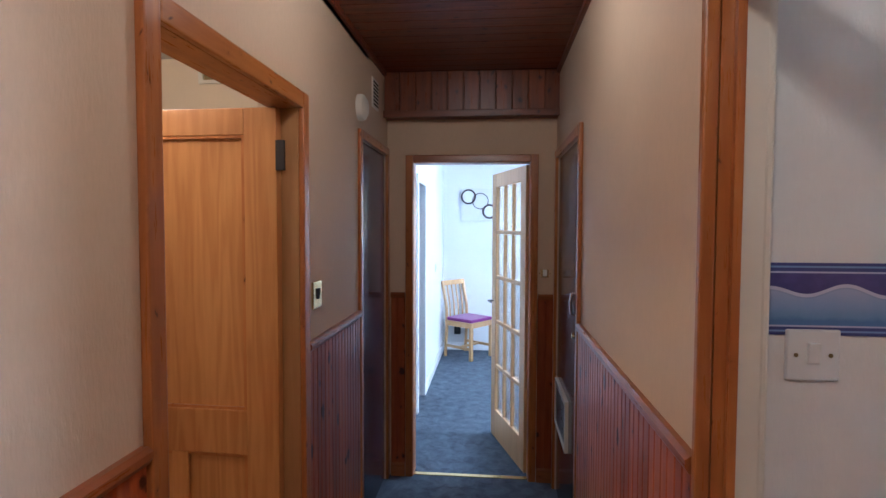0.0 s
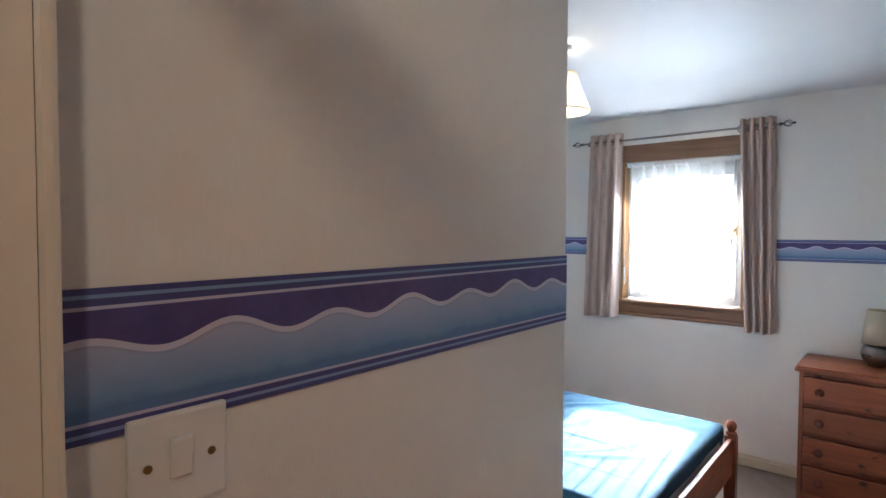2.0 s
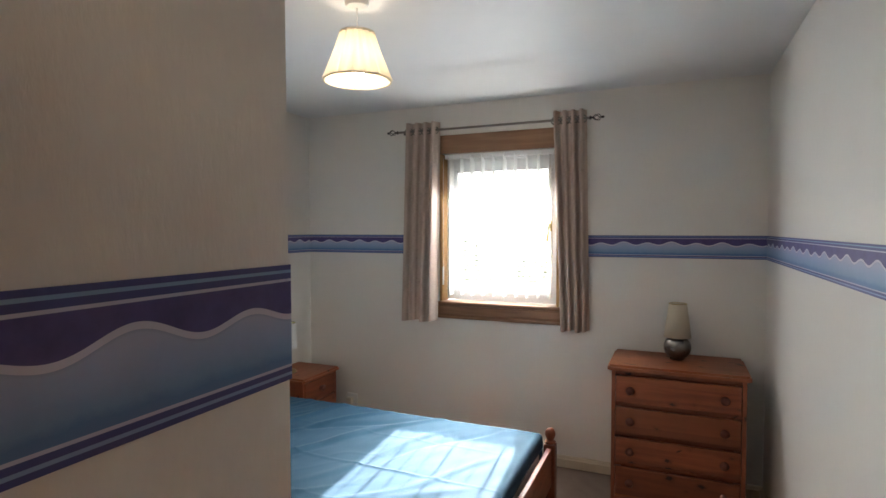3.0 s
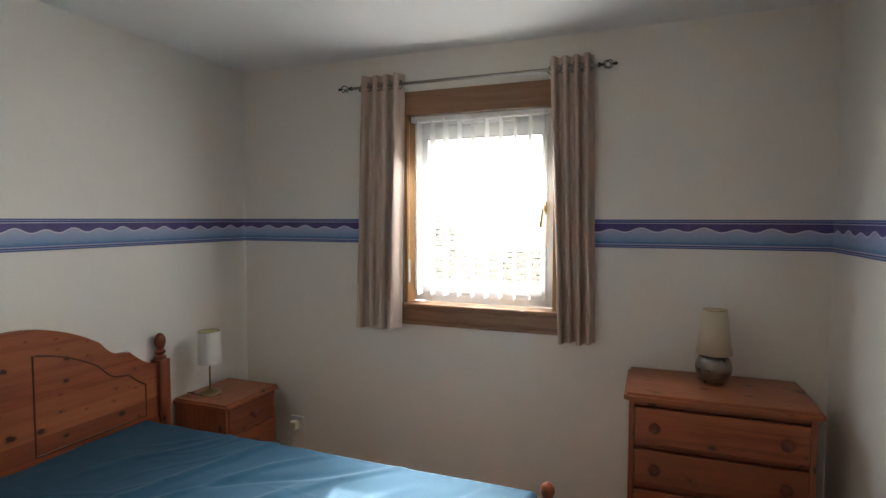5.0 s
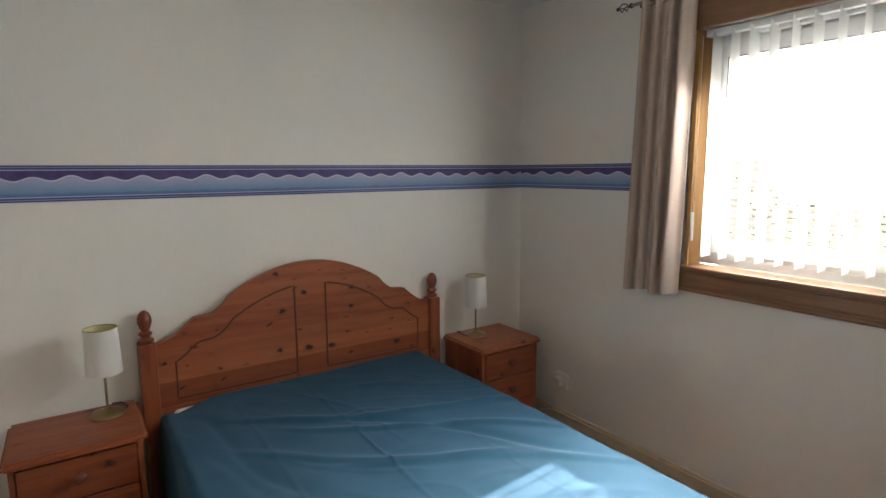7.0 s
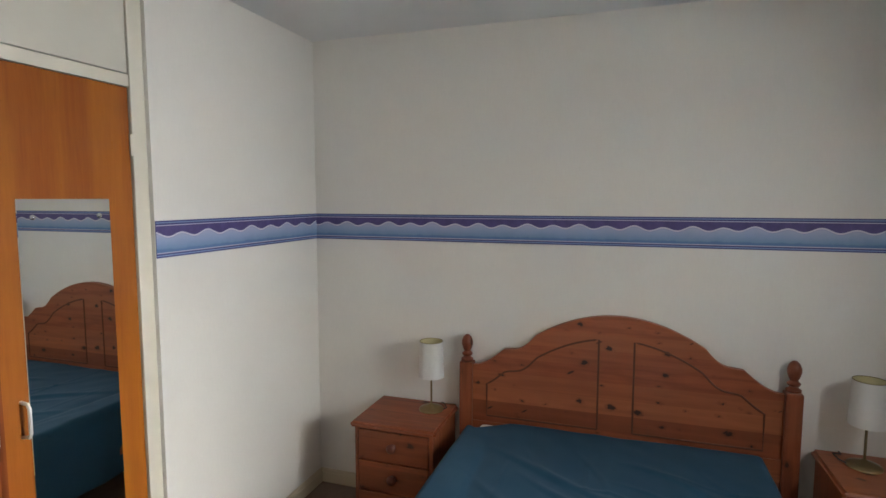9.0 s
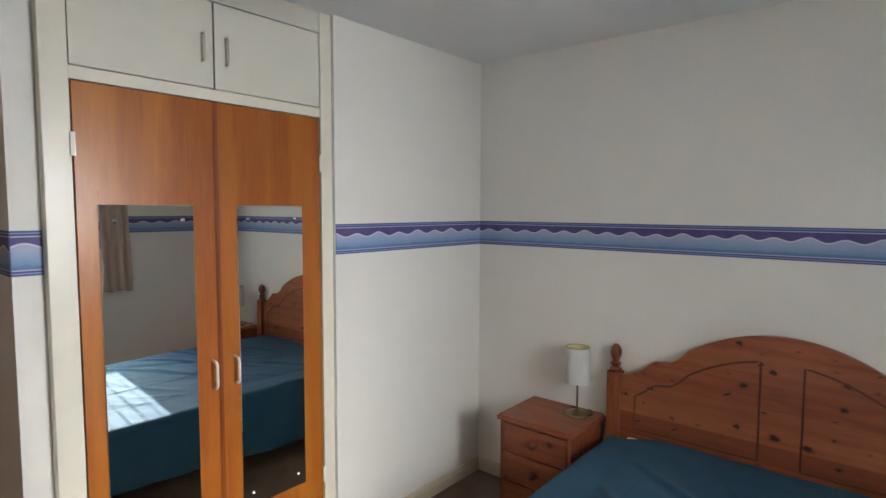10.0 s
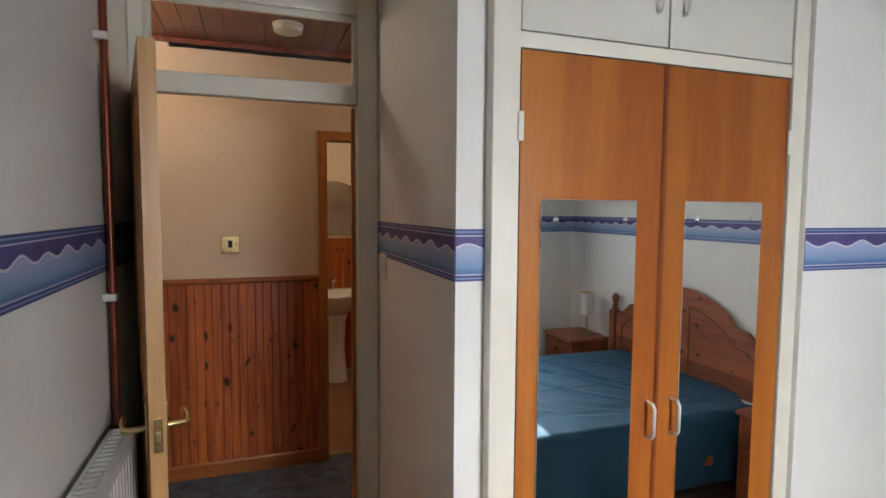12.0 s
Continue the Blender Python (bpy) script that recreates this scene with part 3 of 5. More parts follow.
# wallpaper border, one strip a wall
def border(name, p, q, normal, start=0.0, rate=1.0):
    p, q, n = Vector((*p, 0)), Vector((*q, 0)), Vector((*normal, 0)) * 0.003
    bm = bmesh.new()
    uv = bm.loops.layers.uv.new("UVMap")
    length = (q - p).length
    quads = (((p + n, 0), (q + n, length), BORD0, BORD1), )
    for (a, ua), (b, ub), z0, z1 in quads:
        vs = [bm.verts.new((a.x, a.y, z0)), bm.verts.new((b.x, b.y, z0)), bm.verts.new((b.x, b.y, z1)), bm.verts.new((a.x, a.y, z1))]
        back = [bm.verts.new(v.co - n * 1.5) for v in vs]
        f = bm.faces.new(vs)
        sides = [bm.faces.new((vs[i], back[i], back[(i + 1) % 4], vs[(i + 1) % 4])) for i in range(4)]
        for l, w in zip(f.loops, ((ua, 0), (ub, 0), (ub, 1), (ua, 1))):
            l[uv].uv = (w[0] * rate + start, w[1])
        for s in sides:
            for l in s.loops:
                l[uv].uv = (0, 0.98)
    me = bpy.data.meshes.new(name)
    bm.to_mesh(me)
    bm.free()
    me.materials.append(M_BORDER)
    return tagged(new(name, me), "purple and blue wave-patterned wallpaper border", "border", "wallpaper border", "structure")


border("trim_border_north", (BX0, BY1), (BX1, BY1), (0, -1), 0.091, 1.13)
border("trim_border_east_a", (BX1, BY1), (BX1, WY1 + 0.03), (-1, 0), 0.4)
border("trim_border_east_b", (BX1, WY0 - 0.03), (BX1, BY0), (-1, 0), 0.2)
border("trim_border_south", (BX1, BY0), (DOORX + 0.02, BY0), (0, 1), 0.1)
border("trim_border_west", (BX0, 2.574), (BX0, BY1), (1, 0), 0.05)
border("trim_border_recess", (DOORX + 0.018, CLOSY), (CLOSX + 0.001, CLOSY), (0, -1), 0.137)
border("trim_border_return", (CLOSX, CLOSY), (CLOSX, 1.494), (1, 0), 0.0)


# skirting boards: a moulded section swept along a wall
def skirting(name, a, b, normal, height=0.095, mat=None, label="cream painted skirting board"):
    a, b, n = Vector((*a, 0)), Vector((*b, 0)), Vector((*normal, 0))
    prof = ((0, 0), (0.016, 0), (0.016, height * 0.72), (0.012, height * 0.80), (0.011, height * 0.93), (0.006, height), (0, height))
    bm = bmesh.new()
    ends = []
    for p in (a, b):
        ends.append([bm.verts.new(p + n * d + Vector((0, 0, h))) for d, h in prof])
    k = len(prof)
    for i in range(k):
        bm.faces.new((ends[0][i], ends[0][(i + 1) % k], ends[1][(i + 1) % k], ends[1][i]))
    bm.faces.new(ends[0])
    bm.faces.new(list(reversed(ends[1])))
    return structure(name, bm, mat or M_SKIRT, label, "skirting board")


skirting("baseboard_north", (BX0, BY1), (BX1, BY1), (0, -1), 0.075)
skirting("baseboard_east", (BX1, BY0), (BX1, BY1 - 0.016), (-1, 0), 0.075)
skirting("baseboard_south", (DOORX + 0.03, BY0), (BX1 - 0.016, BY0), (0, 1), 0.075)
skirting("baseboard_west", (BX0, 2.582), (BX0, BY1 - 0.016), (1, 0), 0.075)
skirting("baseboard_recess", (DOORX + 0.018, CLOSY), (CLOSX, CLOSY), (0, -1), 0.075)
skirting("baseboard_kitchen_far", (KX0, KY1), (2.5, KY1), (0, -1), 0.09, M_UPVC, "white skirting board")
skirting("baseboard_kitchen_left", (KX0, KD1 + 0.075), (KX0, KY1 - 0.016), (1, 0), 0.09, M_UPVC, "white skirting board")

# ---- bedroom window ----
win = thing("window_1", pose(0, 0, 0), "white-framed bedroom window in a wooden surround", "window", "", "structure")
XF = 5.045
part("frame", boxes((XF, XF + 0.06, WY0, WY1, WZ0 + 0.004, WZ0 + 0.07), (XF, XF + 0.06, WY0, WY1, WZ1 - 0.075, WZ1 - 0.004), (XF, XF + 0.06, WY0, WY0 + 0.07, WZ0 + 0.07, WZ1 - 0.075), (XF, XF + 0.06, WY1 - 0.07, WY1, WZ0 + 0.07, WZ1 - 0.075)), M_UPVC, win)
part("sash", boxes((XF - 0.012, XF + 0.05, WY0 + 0.055, WY1 - 0.055, WZ0 + 0.055, WZ0 + 0.12, ), (XF - 0.012, XF + 0.05, WY0 + 0.055, WY1 - 0.055, WZ1 - 0.125, WZ1 - 0.06), (XF - 0.012, XF + 0.05, WY0 + 0.055, WY0 + 0.085, WZ0 + 0.12, WZ1 - 0.125), (XF - 0.012, XF + 0.05, WY1 - 0.085, WY1 - 0.055, WZ0 + 0.12, WZ1 - 0.125), bevel=0.004), M_UPVC, win)
gl = part("pane", box(XF + 0.018, XF + 0.024, WY0 + 0.08, WY1 - 0.08, WZ0 + 0.115, WZ1 - 0.12), M_GLASS, win)
gl.visible_shadow = False
part("gasket", boxes((XF - 0.0145, XF - 0.012, WY1 - 0.088, WY1 - 0.085, WZ0 + 0.12, WZ1 - 0.125), (XF - 0.0145, XF - 0.012, WY0 + 0.085, WY1 - 0.088, WZ1 - 0.128, WZ1 - 0.125)), M_DARK, win, "thin dark rubber gasket")
part("trickle_vent", box(XF - 0.03, XF - 0.012, 1.93, 2.31, WZ1 - 0.052, WZ1 - 0.03, 0.006), M_UPVC, win)
h = part("handle", boxes((XF - 0.028, XF - 0.012, 1.752, 1.778, 1.55, 1.62), (XF - 0.06, XF - 0.03, 1.756, 1.774, 1.575, 1.60), bevel=0.005), M_BRASS, win, "gold window handle")
part("lever", moved(box(-0.012, 0.0, -0.009, 0.009, -0.11, 0.0, 0.004), pose(XF - 0.05, 1.765, 1.59, 0, 0, 0) @ pose(0, 0, 0, 8, 0, 0)), M_BRASS, h)
part("lintel_board", box(BX1 - 0.022, BX1, WY0 - 0.05, WY1 + 0.035, WZ1 - 0.005, WZ1 + 0.125, 0.004), M_WINWOOD, win, "wide oak board over the window")
part("reveal", boxes((BX1 - 0.01, XF, WY1 - 0.004, WY1 + 0.014, WZ0, WZ1 - 0.005)), M_WINWOOD_Z, win)
part("reveal", boxes((BX1 - 0.01, XF, WY0 - 0.014, WY0 + 0.004, WZ0, WZ1 - 0.005)), M_WINWOOD_Z, win)
part("sill", box(BX1 - 0.035, XF + 0.002, WY0 - 0.05, WY1 + 0.045, WZ0 - 0.028, WZ0, 0.008), M_WINWOOD, win, "varnished oak window sill")
ap = bmesh.new()
prism(ap, ((BX1, 0.935), (BX1 - 0.014, 0.935), (BX1 - 0.018, 0.942), (BX1 - 0.018, 0.952), (BX1 - 0.012, 0.957), (BX1 - 0.012, 0.966), (BX1 - 0.018, 0.972), (BX1 - 0.018, 1.02), (BX1 - 0.022, WZ0 - 0.029), (BX1, WZ0 - 0.029)), "y", WY0 - 0.05, WY1 + 0.045)
part("apron", ap, M_WINWOOD, win, "moulded oak apron under the sill")

# vertical blind in the recess
blind = thing("vertical_blind", pose(0, 0, 0), "white vertical slat blind in the window recess", "blind")
part("headrail", box(4.975, 5.01, WY0 + 0.01, WY1 - 0.01, WZ1 - 0.036, WZ1 - 0.006, 0.004), M_UPVC, blind)
slat = bmesh.new()
N = 6
for side in (0.0006, -0.0006):
    rows = []
    for i in range(N + 1):
        s = -0.5 + i / N
        bow = 0.006 * (1 - 4 * s * s) + side
        rows.append((slat.verts.new((s * 0.088, bow, 0.0)), slat.verts.new((s * 0.088, bow, 0.945))))
    for a, b in zip(rows, rows[1:]):
        slat.faces.new((a[0], b[0], b[1], a[1]))
me = bpy.data.meshes.new("slat")
slat.to_mesh(me)
slat.free()
me.materials.append(M_BLIND)
wt = bpy.data.meshes.new("weight")
b = box(-0.044, 0.044, -0.003, 0.003, -0.03, 0.0, 0.001)
b.to_mesh(wt)
b.free()
wt.materials.append(M_BLIND)
for i in range(10):
    y = WY1 - 0.06 - i * 0.078
    turn = 3 + 3 * math.sin(i * 2.1)
    s = piece("slat", me, blind, pose(4.985, y, WZ0 + 0.075, 0, 0, turn))
    piece("weight", wt, s, pose(0, 0, 0))
part("chain", tube(bmesh.new(), [(4.985, WY1 - 0.05 - 0.78 * k / 40, WZ0 + 0.056 - 0.012 * abs(math.sin(k * math.pi / 4))) for k in range(41)], 0.0012, 5), M_UPVC, blind)
part("cord", tube(bmesh.new(), ((4.962, WY1 - 0.006, WZ1 - 0.03), (4.962, WY1 - 0.006, 1.3)), 0.0012, 5), M_UPVC, blind)
part("cord_weight", box(4.945, 4.962, WY1 - 0.012, WY1 + 0.002, 1.17, 1.30, 0.005), M_UPVC, blind, "cream cord weight")


# curtains
def curtain(y0, y1, y0b, y1b, seed, label):
    rnd = random.Random(seed)
    folds, n, rows = 4, 96, 26
    ph = rnd.uniform(0, 6)
    def at(s, k):
        z = 2.315 - 1.40 * k
        a, b = y0 + (y0b - y0) * k, y1 + (y1b - y1) * k
        f = s * folds * 2 * math.pi + ph
        depth = 0.024 * (1 + 0.28 * math.sin(6.0 * s + ph)) * (1 + 0.15 * k)
        x = 4.878 + depth * (math.sin(f) + 0.22 * math.sin(2 * f + 0.7) * k) + 0.0015 * math.sin(3 * k + 5 * s)
        y = a + (b - a) * s - 0.005 * math.sin(2 * f) * (0.5 + 0.5 * k) + 0.001 * math.sin(4 * k + 9 * s)
        return Vector((x, y, z + (0.006 * math.sin(f * 0.5) if k > 0.98 else 0)))
    bm = bmesh.new()
    sheets = []
    for off in (-0.0018, 0.0018):
        g = [[bm.verts.new(at(i / n, j / rows) + Vector((off, 0, 0))) for i in range(n + 1)] for j in range(rows + 1)]
        for j in range(rows):
            for i in range(n):
                bm.faces.new((g[j][i], g[j][i + 1], g[j + 1][i + 1], g[j + 1][i]))
        sheets.append(g)
    a, b = sheets
    rim = [(0, i) for i in range(n + 1)] + [(j, n) for j in range(1, rows + 1)] + [(rows, i) for i in range(n - 1, -1, -1)] + [(j, 0) for j in range(rows - 1, 0, -1)]
    for (j, i), (q, p) in zip(rim, rim[1:] + rim[:1]):
        bm.faces.new((a[j][i], a[q][p], b[q][p], b[j][i]))
    cur = thing("curtain", pose(0, 0, 0), label, "curtain", "curtains")
    part("panel", bm, M_CURTAIN, cur, "", True)
    for k in range(folds * 2):
        s = (k + 0.5) / (folds * 2)
        p = at(s, 0.035)
        eye = bmesh.new()
        tube(eye, [(4.878 + 0.003 * math.sin(t * 2), p.y + 0.017 * math.cos(t), 2.255 + 0.021 * math.sin(t)) for t in [j * math.pi / 8 for j in range(17)]], 0.004, 6)
        part("eyelet", eye, M_STEEL, cur, "metal eyelet")
    return cur


curtain(2.515, 2.775, 2.54, 2.815, 3, "taupe eyelet curtain drawn to the window's side")
curtain(1.512, 1.725, 1.488, 1.67, 8, "taupe eyelet curtain with wider bottom folds")

pole = thing("curtain_pole", pose(4.878, 0, 2.258), "thin metal curtain pole with twisted cage finials", "curtain pole")
part("rod", rod((0, 1.49, 0), (0, 2.83, 0), 0.008, 14), M_STEEL, pole, "", True)
for y, s in ((1.49, -1), (2.83, 1)):
    fin = part("finial", moved(turned(((0.011, 0), (0.012, 0.006), (0.006, 0.012), (0.006, 0.02))), pose(0, y, 0, -90 * s, 0, 0)), M_IRON, pole, "wrought iron twisted cage finial", True)
    cage = bmesh.new()
    for k in range(4):
        tube(cage, [(0.022 * math.sin(math.pi * q / 14) * math.cos(k * math.pi / 2 + 2.2 * q / 14), y + s * (0.018 + 0.055 * q / 14), 0.022 * math.sin(math.pi * q / 14) * math.sin(k * math.pi / 2 + 2.2 * q / 14)) for q in range(15)], 0.0024, 6)
    part("cage", cage, M_IRON, fin, "", True)
    part("tip", moved(turned(((0.004, 0), (0.008, 0.006), (0.008, 0.012), (0.0, 0.02)), 14), pose(0, y + s * 0.071, 0, -90 * s, 0, 0)), M_IRON, fin, "", True)
    br = part("bracket", boxes((0.0, 0.071, y - s * 0.05 - 0.006, y - s * 0.05 + 0.006, -0.02, -0.009), (0.064, 0.071, y - s * 0.05 - 0.012, y - s * 0.05 + 0.012, -0.04, 0.02)), M_IRON, pole)

# ---- bed ----
BEDX = 3.54
bed = thing("bed", pose(BEDX, 0, 0), "double pine bed with an arched knotty headboard", "bed")


def headline(d):
    """Height of the headboard's top edge at a distance from its middle."""
    d = abs(d)
    if d < 0.375:
        return 1.072 - 0.122 * (d / 0.375) ** 2.0
    if d < 0.480:
        return 0.878 + 0.072 * (1 - (d - 0.375) / 0.105) ** 2
    if d < 0.530:
        return 0.878 - 0.006 * (d - 0.480) / 0.05
    s = (d - 0.530) / 0.150
    return 0.868 - 0.084 * math.sin(min(1.0, s) * math.pi / 2)


top = [(-0.685 + 1.37 * i / 120, headline(-0.685 + 1.37 * i / 120)) for i in range(121)]
hb = bmesh.new()
prism(hb, [(-0.685, 0.30), (0.685, 0.30)] + list(reversed(top)), "y", 3.606, 3.634)
board = part("headboard", hb, M_PINE, bed, "knotty pine headboard with routed panels")


def groove(pts):
    bm = bmesh.new()
    # A dark tube on the face draws the groove's shade; nothing is cut.
    tube(bm, [(x, 3.6065, z) for x, z in pts], 0.0048, 6)
    return part("groove", bm, M_GROOVE, board, "routed groove, its shade drawn as a dark line")


for s in (-1, 1):
    arc = [(s * (0.078 + 0.53 * i / 30), headline((0.078 + 0.53 * i / 30) * 1.02) - 0.108) for i in range(31)]
    groove([(s * 0.078, 0.53)] + arc + [(s * 0.608, 0.53), (s * 0.078, 0.53)])
FINIAL = ((0.022, 0.0), (0.030, 0.006), (0.030, 0.014), (0.020, 0.020), (0.017, 0.026), (0.024, 0.032), (0.027, 0.040), (0.020, 0.047), (0.015, 0.052), (0.022, 0.066), (0.028, 0.088), (0.027, 0.106), (0.020, 0.124), (0.009, 0.135), (0.0, 0.137))
for s in (-1, 1):
    p = part("head_post", box(s * 0.713 - 0.033, s * 0.713 + 0.033, 3.587, 3.653, 0.0, 0.795, 0.006), M_PINE_V, bed)
    part("finial", turned(FINIAL, 26), M_PINE_V, p, "turned pine finial", True, pose(s * 0.713, 3.62, 0.795))
    q = part("foot_post", box(s * 0.665 - 0.03, s * 0.665 + 0.03, 1.555, 1.615, 0.0, 0.435, 0.006), M_PINE_V, bed)
    part("finial", turned(((0.022, 0.0), (0.029, 0.006), (0.029, 0.014), (0.018, 0.022), (0.022, 0.032), (0.028, 0.048), (0.026, 0.066), (0.016, 0.08), (0.0, 0.086)), 24), M_PINE_V, q, "turned pine finial", True, pose(s * 0.665, 1.585, 0.435))
    part("side_rail", box(s * 0.668 - 0.012, s * 0.668 + 0.012, 1.60, 3.60, 0.22, 0.36, 0.004), M_PINE_Y, bed)
part("foot_rail", box(-0.64, 0.64, 1.572, 1.598, 0.22, 0.42, 0.005), M_PINE, bed)
part("bottom_rail", box(-0.685, 0.685, 3.600, 3.606, 0.40, 0.50, 0.002), M_PINE, bed)
for y in [1.75 + 0.18 * i for i in range(10)]:
    part("slat", box(-0.655, 0.655, y, y + 0.07, 0.27, 0.288), M_PINE, bed)
part("mattress", box(-0.640, 0.610, 1.625, 3.60, 0.288, 0.493, 0.035, 3), M_MATT, bed, "white mattress", True)

# sheet over the mattress
rnd = random.Random(5)
RIDGES = [(3.10, 3.25, 4.15, 2.75, 0.011, 0.030), (3.25, 3.10, 4.10, 2.50, 0.010, 0.026), (3.45, 3.05, 4.05, 2.35, -0.009, 0.03), (3.05, 2.95, 3.85, 2.42, 0.009, 0.03),
          (3.30, 2.75, 4.10, 2.20, 0.008, 0.03), (2.95, 3.35, 3.15, 2.60, -0.007, 0.035), (3.20, 2.45, 3.95, 2.05, 0.007, 0.035), (3.5, 2.2, 4.1, 1.85, -0.006, 0.03),
          (2.95, 2.6, 3.4, 1.75, 0.006, 0.04), (3.1, 2.2, 3.7, 1.72, 0.007, 0.03), (3.6, 3.3, 4.15, 3.05, 0.006, 0.03), (2.92, 3.0, 3.2, 2.1, -0.006, 0.04)]
for _ in range(16):
    sx, sy, an, ln = rnd.uniform(2.95, 3.95), rnd.uniform(2.2, 3.45), rnd.gauss(-0.62, 0.3), rnd.uniform(0.3, 0.85)
    RIDGES.append((sx, sy, min(4.15, sx + ln * math.cos(an)), max(1.7, sy + ln * math.sin(an)), rnd.uniform(0.001, 0.0035), rnd.uniform(0.013, 0.026)))
CREASES = [(3.455, 3.50, 3.43, 1.66, 0.0042, 0.0090), (2.90, 2.72, 4.16, 2.66, 0.0007, 0.009), (3.80, 3.45, 3.79, 1.70, 0.0014, 0.009), (3.13, 3.40, 3.12, 1.68, 0.0030, 0.009)]


def relief(x, y):
    z = 0.006 * noise.noise(Vector((x * 2.2, y * 2.2, 0.3))) + 0.0035 * noise.noise(Vector((x * 9 + y * 4, y * 7, 4.0)))
    for x0, y0, x1, y1, hgt, wide in RIDGES + CREASES:
        dx, dy = x1 - x0, y1 - y0
        L = math.hypot(dx, dy)
        s = ((x - x0) * dx + (y - y0) * dy) / (L * L)
        off = ((x - x0) * dy - (y - y0) * dx) / L
        if wide > 0.01:
            off += 0.035 * math.sin(s * 5 + x0 * 9)
        if -0.1 < s < 1.1:
            fade = max(0.0, min(1.0, (s + 0.1) * 4)) * max(0.0, min(1.0, (1.1 - s) * 4))
            z += 1.05 * hgt * fade * math.exp(-(off / (wide * (0.55 if off > 0 else 1.0))) ** 2)
    return z


def drape(d, r=0.03):
    """Distance over the edge to (out, down)."""
    if d <= 0:
        return 0.0, 0.0
    a = d / r
    if a < math.pi / 2:
        return r * math.sin(a), r * (1 - math.cos(a))
    return r, r + (d - r * math.pi / 2)


sheet = bmesh.new()
NX, NY = 230, 270
X0, X1, Y0, Y1 = BEDX - 0.662, BEDX + 0.58, 1.645, 3.582
grid = []
for j in range(NY + 1):
    row = []
    for i in range(NX + 1):
        u = X0 - 0.37 + (X1 - X0 + 0.54) * i / NX
        v = Y0 - 0.10 + (Y1 - Y0 + 0.10) * j / NY
        ow, dw = drape(X0 - u)
        oe, de = drape(u - X1)
        of, df = drape(Y0 - v)
        x = min(max(u, X0), X1) - ow + oe
        y = max(v, Y0) - of
        if v > Y1 - 0.25:
            y -= 0.10 * max(0.0, 1 - abs(u - X0 - 0.03) / 0.15) * (v - Y1 + 0.25) / 0.25
        down = max(dw, de, df)
        wave = 0.010 * math.sin(v * 9 + 1.3) + 0.006 * math.sin(v * 23) if dw > 0.05 or de > 0.05 else 0.0
        hang = min(1.0, down / 0.25)
        x += (-wave if dw > 0.05 else wave if de > 0.05 else 0) * hang
        y -= (0.008 * math.sin(u * 11) * hang if df > 0.05 else 0)
        if dw > 0.2:
            down += 0.025 * math.sin(v * 2.3 + 0.6) * (dw - 0.2) / 0.1
        z = 0.512 + relief(u, v) * (1 - min(1.0, down * 12)) - down
        row.append(sheet.verts.new((x, y, z)))
    grid.append(row)
for j in range(NY):
    for i in range(NX):
        sheet.faces.new((grid[j][i], grid[j][i + 1], grid[j + 1][i + 1], grid[j + 1][i]))
sh = finish("bed_sheet", sheet, M_SHEET, True)
tagged(sh, "creased teal blue cotton sheet over the mattress", "bed sheet")
sol = sh.modifiers.new("thickness", "SOLIDIFY")
sol.thickness, sol.offset = 0.002, 1.0


# ---- bedside tables ----
def knob(parent, m):
    return part("knob", turned(((0.017, 0), (0.015, 0.003), (0.010, 0.007), (0.012, 0.013), (0.020, 0.017), (0.0225, 0.023), (0.020, 0.029), (0.013, 0.034), (0.005, 0.036), (0.0, 0.0365)), 20), M_KNOB, parent, "turned wooden knob", True, m)


def moulded_top(w, d, z0, z1, over=0.018):
    """A slab with a rounded upper edge on front and sides."""
    bm = box(-w / 2, w / 2, -d / 2, d / 2, z0, z1)
    es = [e for e in bm.edges if all(v.co.z > (z0 + z1) / 2 for v in e.verts) or abs(e.verts[0].co.z - e.verts[1].co.z) > 0.001]
    bmesh.ops.bevel(bm, geom=es, offset=0.012, segments=3, affect="EDGES")
    return bm


def bedside(m, label):
    t = thing("bedside_table", m, label, "bedside table", "bedside tables")
    part("top", moulded_top(0.43, 0.375, 0.533, 0.557), M_PINE_C, t)
    part("side", box(-0.197, -0.180, -0.165, 0.18, 0.0, 0.533), M_PINE_V, t)
    part("side", box(0.180, 0.197, -0.165, 0.18, 0.0, 0.533), M_PINE_V, t)
    part("back", box(-0.180, 0.180, 0.165, 0.178, 0.03, 0.533), M_PINE_V, t)
    part("plinth", box(-0.180, 0.180, -0.158, -0.140, 0.0, 0.062), M_PINE_C, t)
    # Dark strip and sheet behind the drawers colour the gaps' shade.
    part("carcass_rail", boxes((-0.180, 0.180, -0.160, -0.145, 0.522, 0.533), (-0.180, 0.180, -0.150, -0.140, 0.062, 0.522)), M_GROOVE, t)
    for z0, z1 in ((0.372, 0.520), (0.222, 0.366), (0.066, 0.216)):
        dr = part("drawer", box(-0.177, 0.177, -0.170, -0.150, z0, z1, 0.005), M_PINE_C, t)
        knob(dr, pose(0, -0.170, (z0 + z1) / 2 + 0.005, 90, 0, 0))
    return t


nl = bedside(pose(2.563, 3.452, 0), "knotty pine bedside table with three drawers")
nr = copy_thing(nl, pose(4.548, 3.452, 0))
tagged(nr, "knotty pine bedside table beside the window wall")


